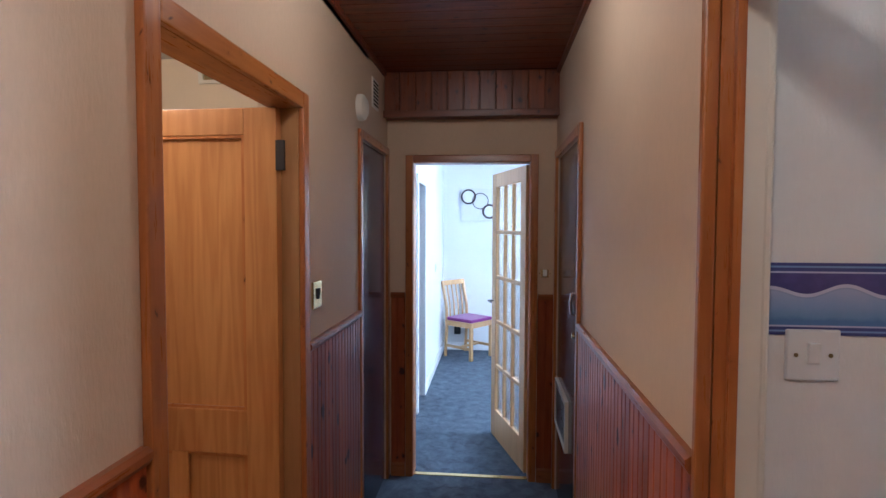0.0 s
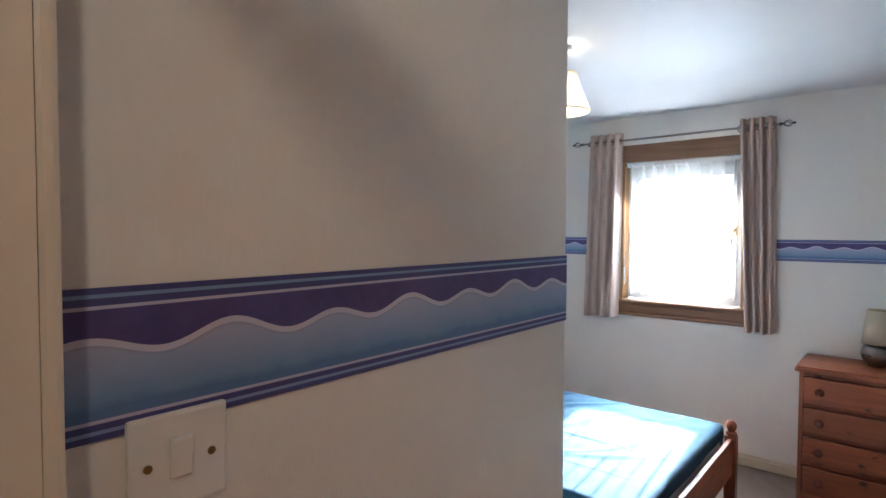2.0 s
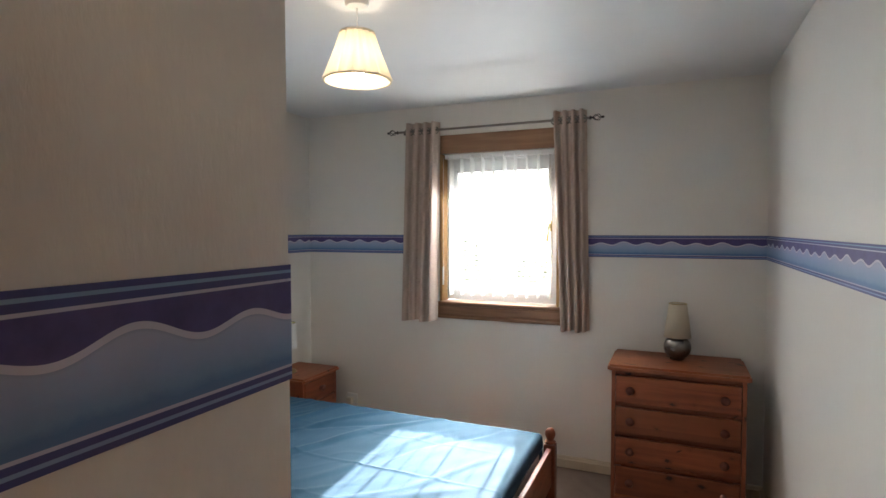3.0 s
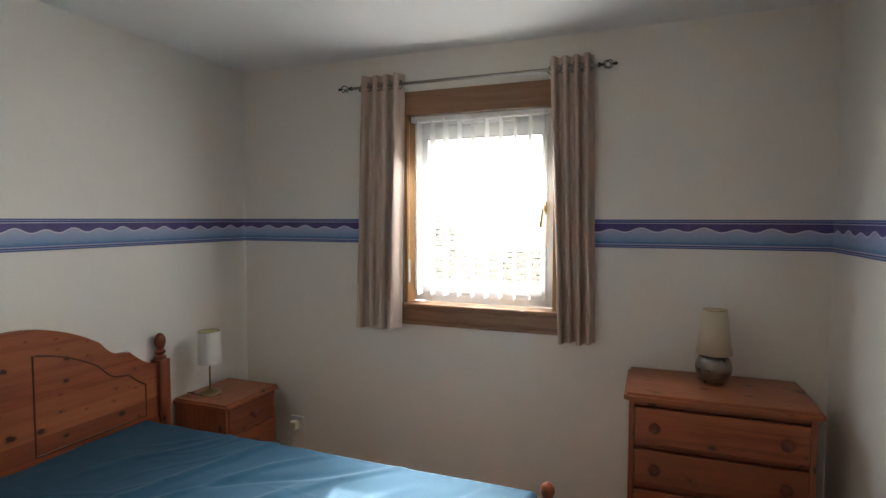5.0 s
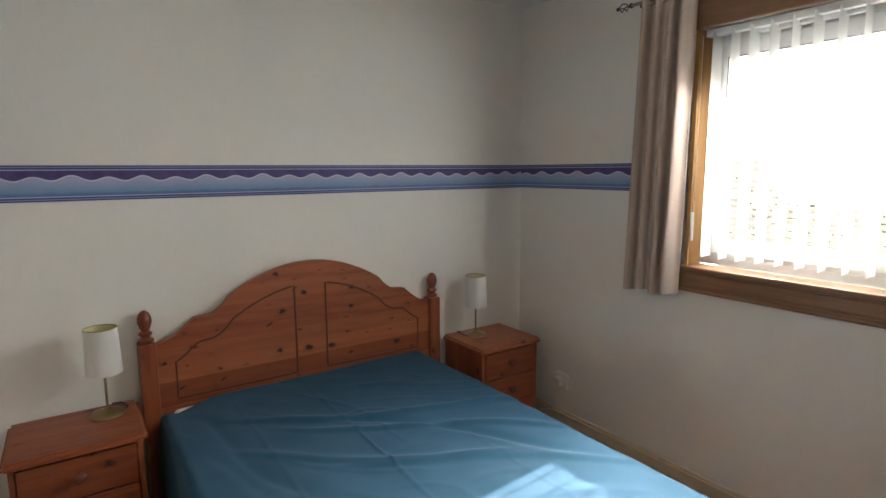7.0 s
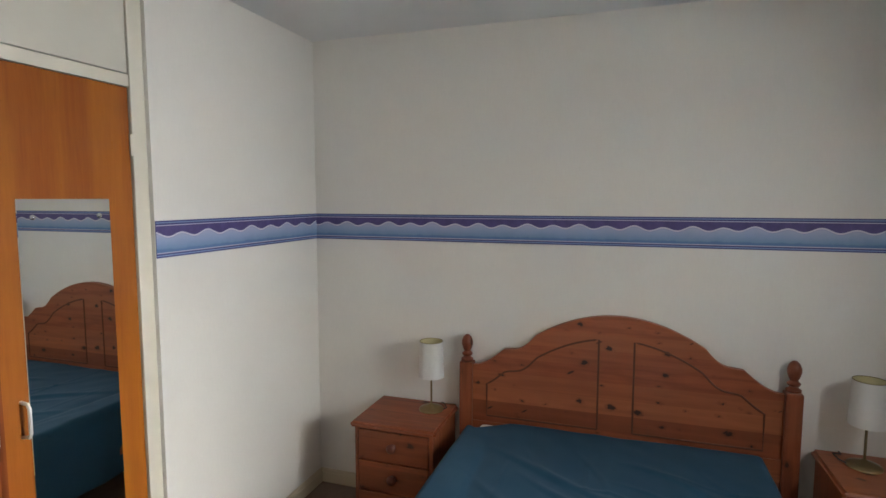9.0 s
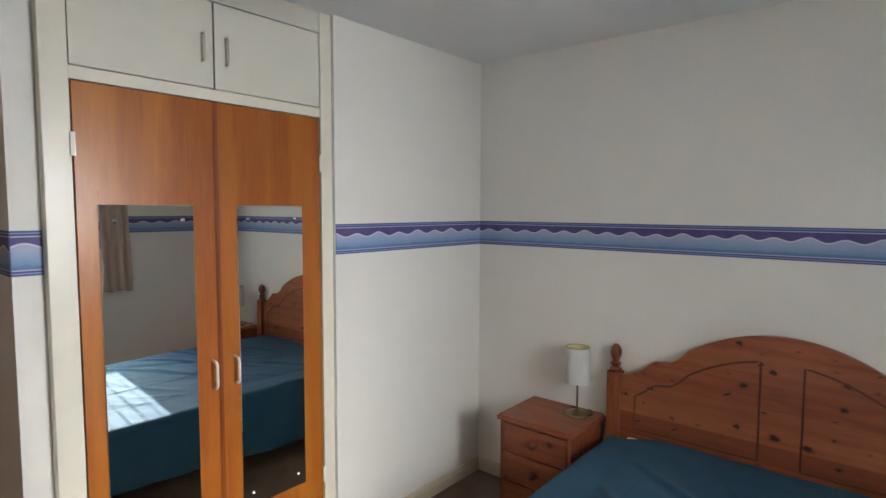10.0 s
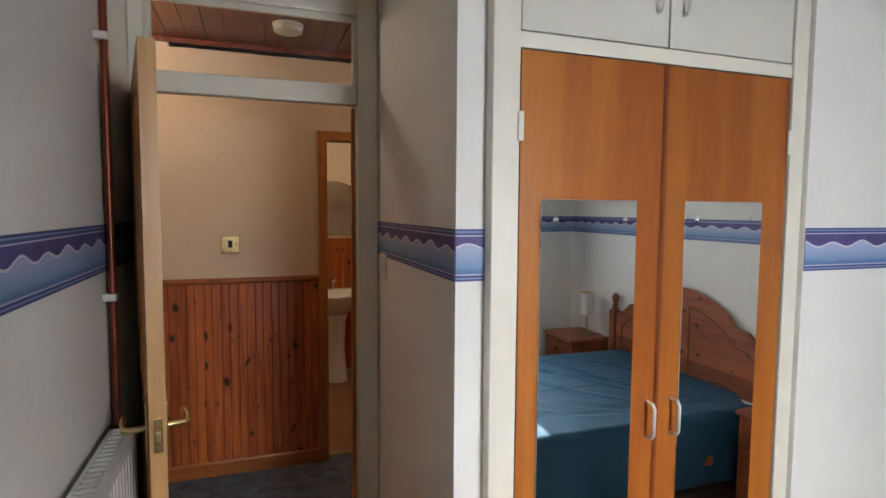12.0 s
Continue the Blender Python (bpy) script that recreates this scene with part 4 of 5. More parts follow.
def table_lamp(m, cable):
    t = thing("table_lamp", m, "small table lamp with white drum shade, brass base", "lamp", "bedside lamps")
    part("base", turned(((0.061, 0), (0.062, 0.004), (0.058, 0.010), (0.035, 0.019), (0.012, 0.026), (0.006, 0.032)), 36), M_ABRASS, t, "antique brass dished base", True)
    part("stem", turned(((0.0048, 0.028), (0.0048, 0.20), (0.010, 0.205), (0.010, 0.24), (0.0, 0.245)), 14), M_ABRASS, t, "", True)
    bm = turned(((0.0632, 0.17), (0.0575, 0.35)), 40)
    bmesh.ops.delete(bm, geom=[f for f in bm.faces if len(f.verts) > 4], context="FACES")
    inner = lathe(bmesh.new(), ((0.0615, 0.17), (0.0558, 0.35)), 40)
    bmesh.ops.delete(inner, geom=[f for f in inner.faces if len(f.verts) > 4], context="FACES")
    sd = part("shade", bm, M_WSHADE, t, "white fabric drum shade", True)
    part("lining", inner, M_LINING, sd, "pale yellow shade lining", True)
    part("ring", tube(bmesh.new(), [(0.0566 * math.cos(a), 0.0566 * math.sin(a), 0.349) for a in [k * math.pi / 20 for k in range(41)]], 0.0016, 6), M_ABRASS, sd, "gold lining ring")
    part("spider", boxes((-0.055, 0.055, -0.001, 0.001, 0.238, 0.240), (-0.001, 0.001, -0.055, 0.055, 0.238, 0.240)), M_ABRASS, t)
    part("cable", tube(bmesh.new(), cable, 0.0028, 7), M_CABLE, t, "black cable with inline switch", True)
    return t


ZT = 0.557
table_lamp(pose(2.668, 3.525, ZT), [(0.055, 0.0, 0.004), (0.07, 0.03, 0.006), (0.05, 0.055, 0.018), (0.03, 0.075, 0.012), (0.02, 0.10, 0.004)])
table_lamp(pose(4.480, 3.512, ZT), [(-0.055, 0.0, 0.004), (-0.085, 0.01, 0.016), (-0.095, 0.04, 0.024), (-0.06, 0.06, 0.016), (-0.05, 0.115, 0.004)])

# ---- chest of drawers ----
chest = thing("chest_of_drawers", pose(4.70, 0.975, 0, 0, 0, -90), "knotty pine chest of four drawers", "chest of drawers")
part("top", moulded_top(0.705, 0.445, 0.788, 0.818), M_PINE_C, chest)
part("side", box(-0.332, -0.312, -0.195, 0.20, 0.0, 0.788), M_PINE_V, chest)
part("side", box(0.312, 0.332, -0.195, 0.20, 0.0, 0.788), M_PINE_V, chest)
part("back", box(-0.312, 0.312, 0.185, 0.198, 0.05, 0.788), M_PINE_V, chest)
part("plinth", box(-0.312, 0.312, -0.188, -0.170, 0.0, 0.075), M_PINE_C, chest)
for z in (0.596, 0.428, 0.262, 0.079, 0.772):
    part("rail", box(-0.312, 0.312, -0.182, -0.160, z - 0.012, z + 0.012), M_PINE_C, chest)
for z0, z1 in ((0.610, 0.758), (0.442, 0.583), (0.276, 0.415), (0.094, 0.249)):
    dr = part("drawer", box(-0.309, 0.309, -0.205, -0.184, z0, z1, 0.006), M_PINE_C, chest)
    for x in (-0.232, 0.232):
        knob(dr, pose(x, -0.205, (z0 + z1) / 2, 90, 0, 0))

lamp2 = thing("table_lamp", pose(4.765, 0.972, 0.818), "globe table lamp of brushed steel with ivory shade", "lamp")
part("base", turned([(0.036, 0.0), (0.040, 0.002)] + [(0.074 * math.sin(a), 0.070 - 0.072 * math.cos(a)) for a in [0.62 + k * 2.2 / 16 for k in range(17)]] + [(0.016, 0.146), (0.016, 0.16)], 40), M_STEEL, lamp2, "brushed steel globe base", True)
bm = turned(((0.073, 0.128), (0.048, 0.320)), 40)
bmesh.ops.delete(bm, geom=[f for f in bm.faces if len(f.verts) > 4], context="FACES")
s2 = part("shade", bm, M_IVORY, lamp2, "ivory tapered fabric shade", True)
md = s2.modifiers.new("thickness", "SOLIDIFY")
md.thickness = 0.0015
part("ring", tube(bmesh.new(), [(0.048 * math.cos(a), 0.048 * math.sin(a), 0.320) for a in [k * math.pi / 20 for k in range(41)]], 0.0018, 6), M_BRASS, s2, "gold rim")
part("lampholder", turned(((0.016, 0.155), (0.016, 0.20), (0.0, 0.205)), 16), M_PLASTIC, lamp2)

# ---- ceiling pendant ----
pend = thing("pendant_lamp", pose(3.185, 2.12, BCEIL), "lit ceiling pendant with a pleated cream shade", "lamp")
part("rose", turned(((0.044, 0.0), (0.046, -0.012), (0.040, -0.024), (0.012, -0.030), (0.0, -0.030)), 32), M_PLASTIC, pend, "white ceiling rose", True)
part("flex", rod((0, 0, -0.028), (0, 0, -0.17), 0.003, 8), M_PLASTIC, pend)
part("lampholder", turned(((0.0, -0.15), (0.014, -0.155), (0.016, -0.195), (0.013, -0.20), (0.0, -0.20)), 18), M_PLASTIC, pend)
part("bulb", turned(((0.0, -0.295), (0.018, -0.288), (0.027, -0.268), (0.027, -0.248), (0.014, -0.215), (0.012, -0.20)), 20), M_BULB, pend, "glowing warm bulb", True).visible_shadow = False
prof = [(0.064 + 0.062 * (k / 10) ** 1.15, -0.126 - 0.178 * k / 10) for k in range(11)]
bm = turned(prof, 144, lambda a, z: 1.0 + 0.075 * math.cos(16 * a))
bmesh.ops.delete(bm, geom=[f for f in bm.faces if len(f.verts) > 4], context="FACES")
ps = part("shade", bm, M_SHADE, pend, "pleated cream fabric shade", True)
for r, z in ((0.0655, -0.126), (0.1275, -0.304)):
    part("trim", tube(bmesh.new(), [(r * math.cos(a), r * math.sin(a), z) for a in [k * math.pi / 32 for k in range(65)]], 0.0042, 8), M_SHADE, ps, "", True)
part("spider", boxes((-0.062, 0.062, -0.0015, 0.0015, -0.145, -0.142), (-0.0015, 0.0015, -0.062, 0.062, -0.145, -0.142)), M_PLASTIC, pend)

# ---- fitted wardrobe ----
ward = thing("fitted_wardrobe", pose(0, 0, 0), "fitted wardrobe with two mirrored doors and top cupboards", "wardrobe")
FX = 1.928
part("frame", boxes((1.85, FX, 1.496, 1.572, 0, BCEIL - 0.001), bevel=0.003), M_CREAM, ward, "cream painted frame post")
part("frame", boxes((1.85, FX + 0.004, 2.512, 2.571, 0, BCEIL - 0.001), bevel=0.003), M_CREAM, ward, "cream painted frame post")
part("rail", box(1.86, FX - 0.003, 1.572, 2.512, 1.992, 2.032), M_CREAM, ward)
part("rail", box(1.86, FX - 0.003, 1.572, 2.512, 2.352, BCEIL - 0.001), M_UPPER, ward)
part("plinth", box(1.86, FX - 0.02, 1.572, 2.512, 0, 0.075), M_CREAM, ward)
# Near-black back sheet; the dark behind the doors is put in as colour.
part("inside", boxes((1.30, 1.32, 1.51, 2.66, 0.0, 2.43)), M_DARK, ward)
for y0, y1, mir, hy, hs in ((1.577, 2.026, (1.637, 1.943), 2.003, 1), (2.041, 2.507, (2.112, 2.410), 2.092, -1)):
    d = part("door", box(FX - 0.024, FX - 0.004, y0, y1, 0.08, 1.988, 0.002), M_WARD, ward, "orange-brown veneered door")
    part("edge_strip", box(FX - 0.026, FX - 0.003, (y1 - 0.002) if hs > 0 else y0 - 0.012, (y1 + 0.006) if hs > 0 else y0 + 0.002, 0.08, 1.988), M_WARDEDGE, ward)
    mr = part("mirror", box(FX - 0.004, FX + 0.002, mir[0], mir[1], 0.388, 1.606, 0.0015, 1), M_MIRROR, d, "tall frameless mirror")
    for y in (mir[0] + 0.045, mir[1] - 0.04):
        for z in (1.552, 0.44):
            part("mirror_screw", moved(turned(((0.008, 0), (0.008, 0.002), (0.005, 0.005), (0, 0.006)), 12), pose(FX + 0.002, y, z, 0, 90, 0)), M_CHROME, d, "chrome dome screw", True)
    hd = bmesh.new()
    tube(hd, [(FX - 0.006, hy, 0.915), (FX + 0.022, hy, 0.918), (FX + 0.030, hy, 0.93), (FX + 0.030, hy, 1.005), (FX + 0.022, hy, 1.017), (FX - 0.006, hy, 1.02)], 0.0055, 8)
    part("handle", hd, M_SATIN, d, "chrome bar handle, its brightness put into the colour", True)
    yh = y0 - 0.003 if hs > 0 else y1 + 0.003
    for z in (1.755, 0.35):
        part("hinge", boxes((FX - 0.002, FX + 0.005, yh - 0.008, yh + 0.008, z, z + 0.075), bevel=0.002), M_CREAM, d, "painted butt hinge")
for y0, y1, hy in ((1.575, 2.035, 1.994), (2.041, 2.509, 2.085)):
    d = part("top_door", box(FX - 0.022, FX - 0.003, y0, y1, 2.036, 2.348, 0.002), M_UPPER, ward, "white painted cupboard door")
    hd = bmesh.new()
    tube(hd, [(FX - 0.005, hy, 2.128), (FX + 0.016, hy, 2.130), (FX + 0.022, hy, 2.138), (FX + 0.022, hy, 2.216), (FX + 0.016, hy, 2.224), (FX - 0.005, hy, 2.226)], 0.0048, 8)
    part("handle", hd, M_UPPER, d, "painted bar handle", True)
# Near-black strip fills the slit between the top doors with its shade.
part("gap", box(FX - 0.024, FX - 0.014, 2.034, 2.042, 2.036, 2.348), M_DARK, ward)

# ---- door between hall and bedroom ----
dr1 = thing("door_1", pose(0, 0, 0), "open bedroom door frame with fanlight", "door", "", "structure")
J0, J1 = 0.555, 1.33
part("lining", boxes((0.895, DOORX, J1, 1.345, 0, 2.36)), M_CREAM, dr1, "cream painted jamb")
part("lining", boxes((0.864, 0.905, J1 - 0.001, 1.345, 0, 2.42)), M_TRIM_Z, dr1, "stained pine jamb")
part("lining", boxes((0.895, DOORX, J0 - 0.001, J0 + 0.012, 0, 2.36)), M_CREAM, dr1, "cream painted jamb")
part("lining", boxes((0.835, 0.90, J0 - 0.001, J0 + 0.014, 0, 2.42)), M_TRIM_Z, dr1, "stained pine jamb")
part("door_stop", boxes((0.885, 0.90, J1 - 0.016, J1 - 0.003, 0, 1.99)), M_TRIM_Z, dr1)
part("transom", box(0.90, DOORX + 0.006, J0 + 0.012, J1, 2.0, 2.078, 0.004), M_CREAM, dr1, "cream painted transom")
part("transom", box(0.838, 0.90, J0 + 0.014, J1 - 0.003, 2.03, 2.082), M_TRIM_Y, dr1, "stained pine transom")
part("head", box(0.90, DOORX - 0.001, J0 + 0.012, J1, 2.345, 2.42), M_CREAM, dr1)
fg = part("fanlight_pane", box(0.928, 0.932, J0 + 0.012, J1, 2.078, 2.345), M_GLASS, dr1, "clear fanlight glass")
fg.visible_shadow = False
part("bead", boxes((0.934, 0.95, J0 + 0.014, J0 + 0.03, 2.08, 2.343), (0.934, 0.95, J1 - 0.018, J1 - 0.002, 2.08, 2.343), (0.934, 0.95, J0 + 0.03, J1 - 0.018, 2.325, 2.343)), M_CREAM, dr1)
part("architrave", box(DOORX, DOORX + 0.016, J1 + 0.002, CLOSY - 0.001, 0, BCEIL - 0.001, 0.005), M_CREAM, dr1, "cream painted architrave")
part("architrave", box(DOORX, DOORX + 0.016, BY0 + 0.001, J0 + 0.006, 0, BCEIL - 0.001, 0.005), M_CREAM, dr1, "cream painted architrave")
part("architrave", box(DOORX, DOORX + 0.015, J0 + 0.006, J1 + 0.002, 2.352, BCEIL - 0.001, 0.005), M_CREAM, dr1, "cream painted architrave")
for y0, y1 in ((J1 - 0.002, 1.348), (0.537, J0 + 0.004)):
    part("architrave", box(HX1 - 0.014, HX1 + 0.012, y0, y1, 0, 2.465, 0.004), M_TRIM_Z, dr1, "stained pine architrave")
part("architrave", box(HX1 - 0.018, HX1, J0 + 0.004, J1 - 0.002, 2.42, 2.465, 0.004), M_TRIM_Y, dr1, "stained pine architrave")

leaf = thing("door_leaf", pose(DOORX + 0.012, 0.5515, 0, 0, 0, 11.6), "pine bedroom door standing open with brass levers", "door")
body = part("panel", box(0.0, 0.755, -0.04, 0.0, 0.008, 1.985, 0.002), M_DOORPINE, leaf)
part("lock_edge", box(0.7545, 0.7575, -0.0395, -0.0005, 0.009, 1.984), M_EDGEPINE, leaf, "pale pine door edge")
lk = part("latch_plate", box(0.757, 0.7595, -0.031, -0.009, 0.955, 1.045, 0.001), M_BRASS, leaf, "brass latch plate")
part("latch_bolt", box(0.7585, 0.768, -0.026, -0.014, 0.985, 1.010, 0.002), M_ABRASS, lk)
for z in (0.967, 1.033):
    part("screw", moved(turned(((0.004, 0), (0.004, 0.001), (0, 0.0015)), 10), pose(0.7595, -0.02, z, 0, 90, 0)), M_ABRASS, lk)
for s, y in ((1, 0.0), (-1, -0.04)):
    pl = part("backplate", box(0.68, 0.722, min(y, y + s * 0.006), max(y, y + s * 0.006), 0.925, 1.07, 0.002), M_BRASS, leaf, "brass backplate")
    lv = bmesh.new()
    tube(lv, [(0.701, y, 1.005), (0.701, y + s * 0.045, 1.005), (0.695, y + s * 0.055, 1.006), (0.66, y + s * 0.057, 1.010), (0.60, y + s * 0.055, 1.004)], 0.008, 10)
    part("lever", lv, M_BRASS, pl, "brass lever handle", True)
for x0, x1, z0, z1 in ((0.11, 0.345, 1.08, 1.86), (0.41, 0.645, 1.08, 1.86), (0.11, 0.345, 0.22, 0.88), (0.41, 0.645, 0.22, 0.88)):
    for y0, y1 in ((0.0, 0.004), (-0.044, -0.04)):
        part("moulding", boxes((x0, x1, y0, y1, z0, z0 + 0.014), (x0, x1, y0, y1, z1 - 0.014, z1), (x0, x0 + 0.014, y0, y1, z0 + 0.014, z1 - 0.014), (x1 - 0.014, x1, y0, y1, z0 + 0.014, z1 - 0.014)), M_DOORPINE, leaf)

# ---- radiator and pipe ----
rad = thing("radiator", pose(0, 0, 0), "cream panel radiator with a top grille", "radiator")
RX0, RX1, RY0, RY1, RZ0, RZ1 = 1.485, 2.75, 0.530, 0.594, 0.25, 0.950
part("back_panel", box(RX0, RX1, RY0, RY0 + 0.012, RZ0, RZ1 - 0.012, 0.004), M_RAD, rad)
fp = bmesh.new()
n = 38
outline = []
for k in range(n):
    a = RX0 + (RX1 - RX0) * k / n
    w = (RX1 - RX0) / n
    outline += [(a, RY1 - 0.006), (a + w * 0.22, RY1 - 0.006), (a + w * 0.34, RY1), (a + w * 0.88, RY1)]
prism(fp, [(RX0, RY1 - 0.014)] + outline + [(RX1, RY1 - 0.006), (RX1, RY1 - 0.014)], "z", RZ0, RZ1 - 0.03)
part("front_panel", fp, M_RAD, rad)
part("top_rim", boxes((RX0 - 0.002, RX1, RY1 - 0.016, RY1 + 0.003, RZ1 - 0.032, RZ1), (RX0 - 0.002, RX1, RY0 - 0.002, RY0 + 0.008, RZ1 - 0.02, RZ1), (RX0 - 0.004, RX0 + 0.006, RY0, RY1, RZ1 - 0.03, RZ1)), M_RAD, rad)
for k in range(44):
    x = RX0 + 0.012 + k * 0.028
    part("grille_slat", box(x, x + 0.013, RY0 + 0.008, RY1 - 0.016, RZ1 - 0.009, RZ1 - 0.002), M_RAD, rad)
part("side_cover", box(RX0 - 0.004, RX0, RY0, RY1, RZ0, RZ1 - 0.03, 0.001), M_RAD, rad)
part("wall_bracket", boxes((1.70, 1.74, BY0, RY0, 0.4, 0.8), (2.5, 2.54, BY0, RY0, 0.4, 0.8)), M_RAD, rad)
pipe = thing("copper_pipe", pose(0, 0, 0), "bare copper heating pipe clipped to the wall", "pipe")
part("tube", tube(bmesh.new(), ((1.405, 0.532, 0.0), (1.405, 0.532, BCEIL)), 0.0105, 14), M_COPPER, pipe, "", True)
for z in (2.045, 1.305, 0.55):
    part("clip", boxes((1.388, 1.422, BY0, 0.545, z, z + 0.022), bevel=0.004), M_PLASTIC, pipe, "white pipe clip")


# ---- switches and sockets ----
def wall_switch(name, m, label, plate, rocker, w=0.088, category="light switch"):
    t = thing(name, m, label, category)
    part("plate", box(-w / 2, w / 2, -0.009, 0.0, -w / 2, w / 2, 0.004), plate, t)
    part("rocker", moved(box(-0.011, 0.011, -0.005, 0.003, -0.02, 0.02, 0.002), pose(0, -0.009, 0.004, 5, 0, 0)), rocker, t)
    for x in (-0.031, 0.031):
        part("screw", moved(turned(((0.0042, 0), (0.0042, 0.0012), (0, 0.0015)), 12), pose(x, -0.009, 0, 90, 0, 0)), M_ABRASS, t, "brass screw")
    return t


wall_switch("light_switch", pose(1.074, CLOSY, 1.352), "white single rocker light switch below the border", M_PLASTIC, M_PLASTIC, 0.097)
wall_switch("light_switch", pose(HX0, 0.795, 1.365, 0, 0, 90), "brass light switch with a black rocker", M_BRASS, M_DARK, 0.1)
wall_switch("light_switch", pose(HX0, 2.321, 1.332, 0, 0, 90), "brass light switch with a black rocker", M_BRASS, M_DARK, 0.1)
wall_switch("light_switch", pose(0.785, HEND, 1.30), "small brass switch by the glazed door", M_BRASS, M_PLASTIC, 0.05)
soc = thing("wall_socket", pose(BX1, 3.273, 0.257, 0, 0, -90), "white wall socket with a cream plug", "socket")
part("plate", box(-0.045, 0.045, -0.012, 0.0, -0.045, 0.045, 0.004), M_PLASTIC, soc)
part("plug", box(-0.03, 0.015, -0.05, -0.012, -0.03, 0.02, 0.008), M_CREAM, soc, "cream plug")
part("cable", tube(bmesh.new(), [(-0.01, -0.035, -0.03), (-0.015, -0.035, -0.09), (-0.03, -0.025, -0.16), (-0.06, -0.02, -0.2), (-0.18, -0.02, -0.247)], 0.003, 7), M_PLASTIC, soc, "", True)

# ---- hall: ceiling boards, box beam, trim ----
hc = boxes((HX0, HX1, HSOUTH, HEND, HCEIL, HCEIL + 0.12))
y = HSOUTH
while y < 3.60:
    bx(hc, HX0, HX1, y + 0.003, min(y + 0.097, 3.61), HCEIL - 0.012, HCEIL + 0.002)
    y += 0.1
structure("ceiling_hall", hc, M_CLAD_X, "dark knotty pine boarded hall ceiling", "ceiling")
for nm, x0, x1 in (("trim_ceiling_left", HX0, HX0 + 0.02), ("trim_ceiling_right", HX1 - 0.02, HX1)):
    structure(nm, box(x0, x1, HSOUTH, 3.595, HCEIL - 0.04, HCEIL - 0.012, 0.004), M_CLAD_X, "dark pine ceiling bead", "trim")

beam = thing("boxed_beam", pose(0, 0, 0), "boxed-in beam clad with upright pine boards", "beam")
part("lower_rail", box(HX0, HX1, 3.588, 3.608, 2.236, 2.276, 0.004), M_CLAD_X, beam)
part("underside", box(HX0, HX1, 3.608, HEND, 2.242, 2.254), M_CLAD_X, beam)
part("core", box(HX0, HX1, 3.622, HEND, 2.254, HCEIL), M_GROOVE, beam)
bb = box(-0.046, 0.046, -0.010, 0.0, 0.0, HCEIL - 0.012 - 2.276, 0.003, 1)
bmesh_beam = bpy.data.meshes.new("board")
bb.to_mesh(bmesh_beam)
bb.free()
bmesh_beam.materials.append(M_BEAM)
k = 0
while HX0 + 0.05 + k * 0.0955 < HX1:
    piece("board", bmesh_beam, beam, pose(HX0 + 0.05 + k * 0.0955, 3.621, 2.276))
    k += 1


def clad(name, a, b, normal, z1=1.138, label="knotty pine tongue-and-groove wainscot"):
    """Upright boards with beaded edges along a wall, a dado rail above and a skirting below."""
    a, b, n = Vector((*a, 0)), Vector((*b, 0)), Vector((*normal, 0))
    d = (b - a).normalized()
    yaw = math.degrees(math.atan2(d.y, d.x))
    flip = -1 if d.cross(Vector((0, 0, 1))).dot(n) < 0 else 1
    length = (b - a).length
    w = thing(name, pose(a.x, a.y, 0, 0, 0, yaw), label, "wainscot", "hall wainscot", "structure")
    s = -flip
    count = max(1, round(length / 0.092))
    pitch = length / count
    me = bpy.data.meshes.new("board")
    bm = bmesh.new()
    hw = pitch / 2
    prof = [(-hw, 0.001), (-hw, 0.006), (-hw + 0.005, 0.012), (-0.008, 0.012), (-0.003, 0.008), (0.002, 0.012), (hw - 0.005, 0.012), (hw, 0.006), (hw, 0.001)]
    prism(bm, [(x, s * q) for x, q in prof], "z", 0.085, z1)
    bm.to_mesh(me)
    bm.free()
    me.materials.append(M_CLAD)
    for i in range(count):
        piece("board", me, w, pose((i + 0.5) * pitch, 0, 0))
    rail = bmesh.new()
    prism(rail, [(s * q, z) for q, z in ((0, z1), (0.016, z1), (0.024, z1 + 0.012), (0.024, z1 + 0.026), (0.014, z1 + 0.034), (0, z1 + 0.034))], "x", 0, length)
    part("dado_rail", rail, M_TRIM_X, w, "stained pine dado rail")
    sk = bmesh.new()
    prism(sk, [(s * q, z) for q, z in ((0, 0), (0.018, 0), (0.018, 0.075), (0.012, 0.088), (0, 0.09))], "x", 0, length)
    part("skirting", sk, M_TRIM_X, w, "stained pine skirting")
    return w


clad("wainscot_left_near", (HX0, HSOUTH), (HX0, 1.294), (1, 0))
clad("wainscot_left_far", (HX0, 2.208), (HX0, 2.964), (1, 0))
clad("wainscot_right", (HX1, 2.716), (HX1, 1.350), (-1, 0))
clad("wainscot_right_near", (HX1, 0.534), (HX1, HSOUTH), (-1, 0))
clad("wainscot_end_left", (HX0 + 0.024, HEND), (-0.078, HEND), (0, -1))
clad("wainscot_end_right", (0.744, HEND), (HX1 - 0.002, HEND), (0, -1))


def surround(thing_ob, face, axis, a, b, top, width, out, mat_z, mat_h):
    """Three architraves round an opening in a wall."""
    lo, hi = sorted((face, face + out))
    for p, q in ((a - width, a), (b, b + width)):
        part("architrave", box(lo, hi, p, q, 0, top + width, 0.005) if axis == "x" else box(p, q, lo, hi, 0, top + width, 0.005), mat_z, thing_ob, "stained pine architrave")
    part("architrave", box(lo, hi, a, b, top, top + width, 0.005) if axis == "x" else box(a, b, lo, hi, top, top + width, 0.005), mat_h, thing_ob, "stained pine architrave")


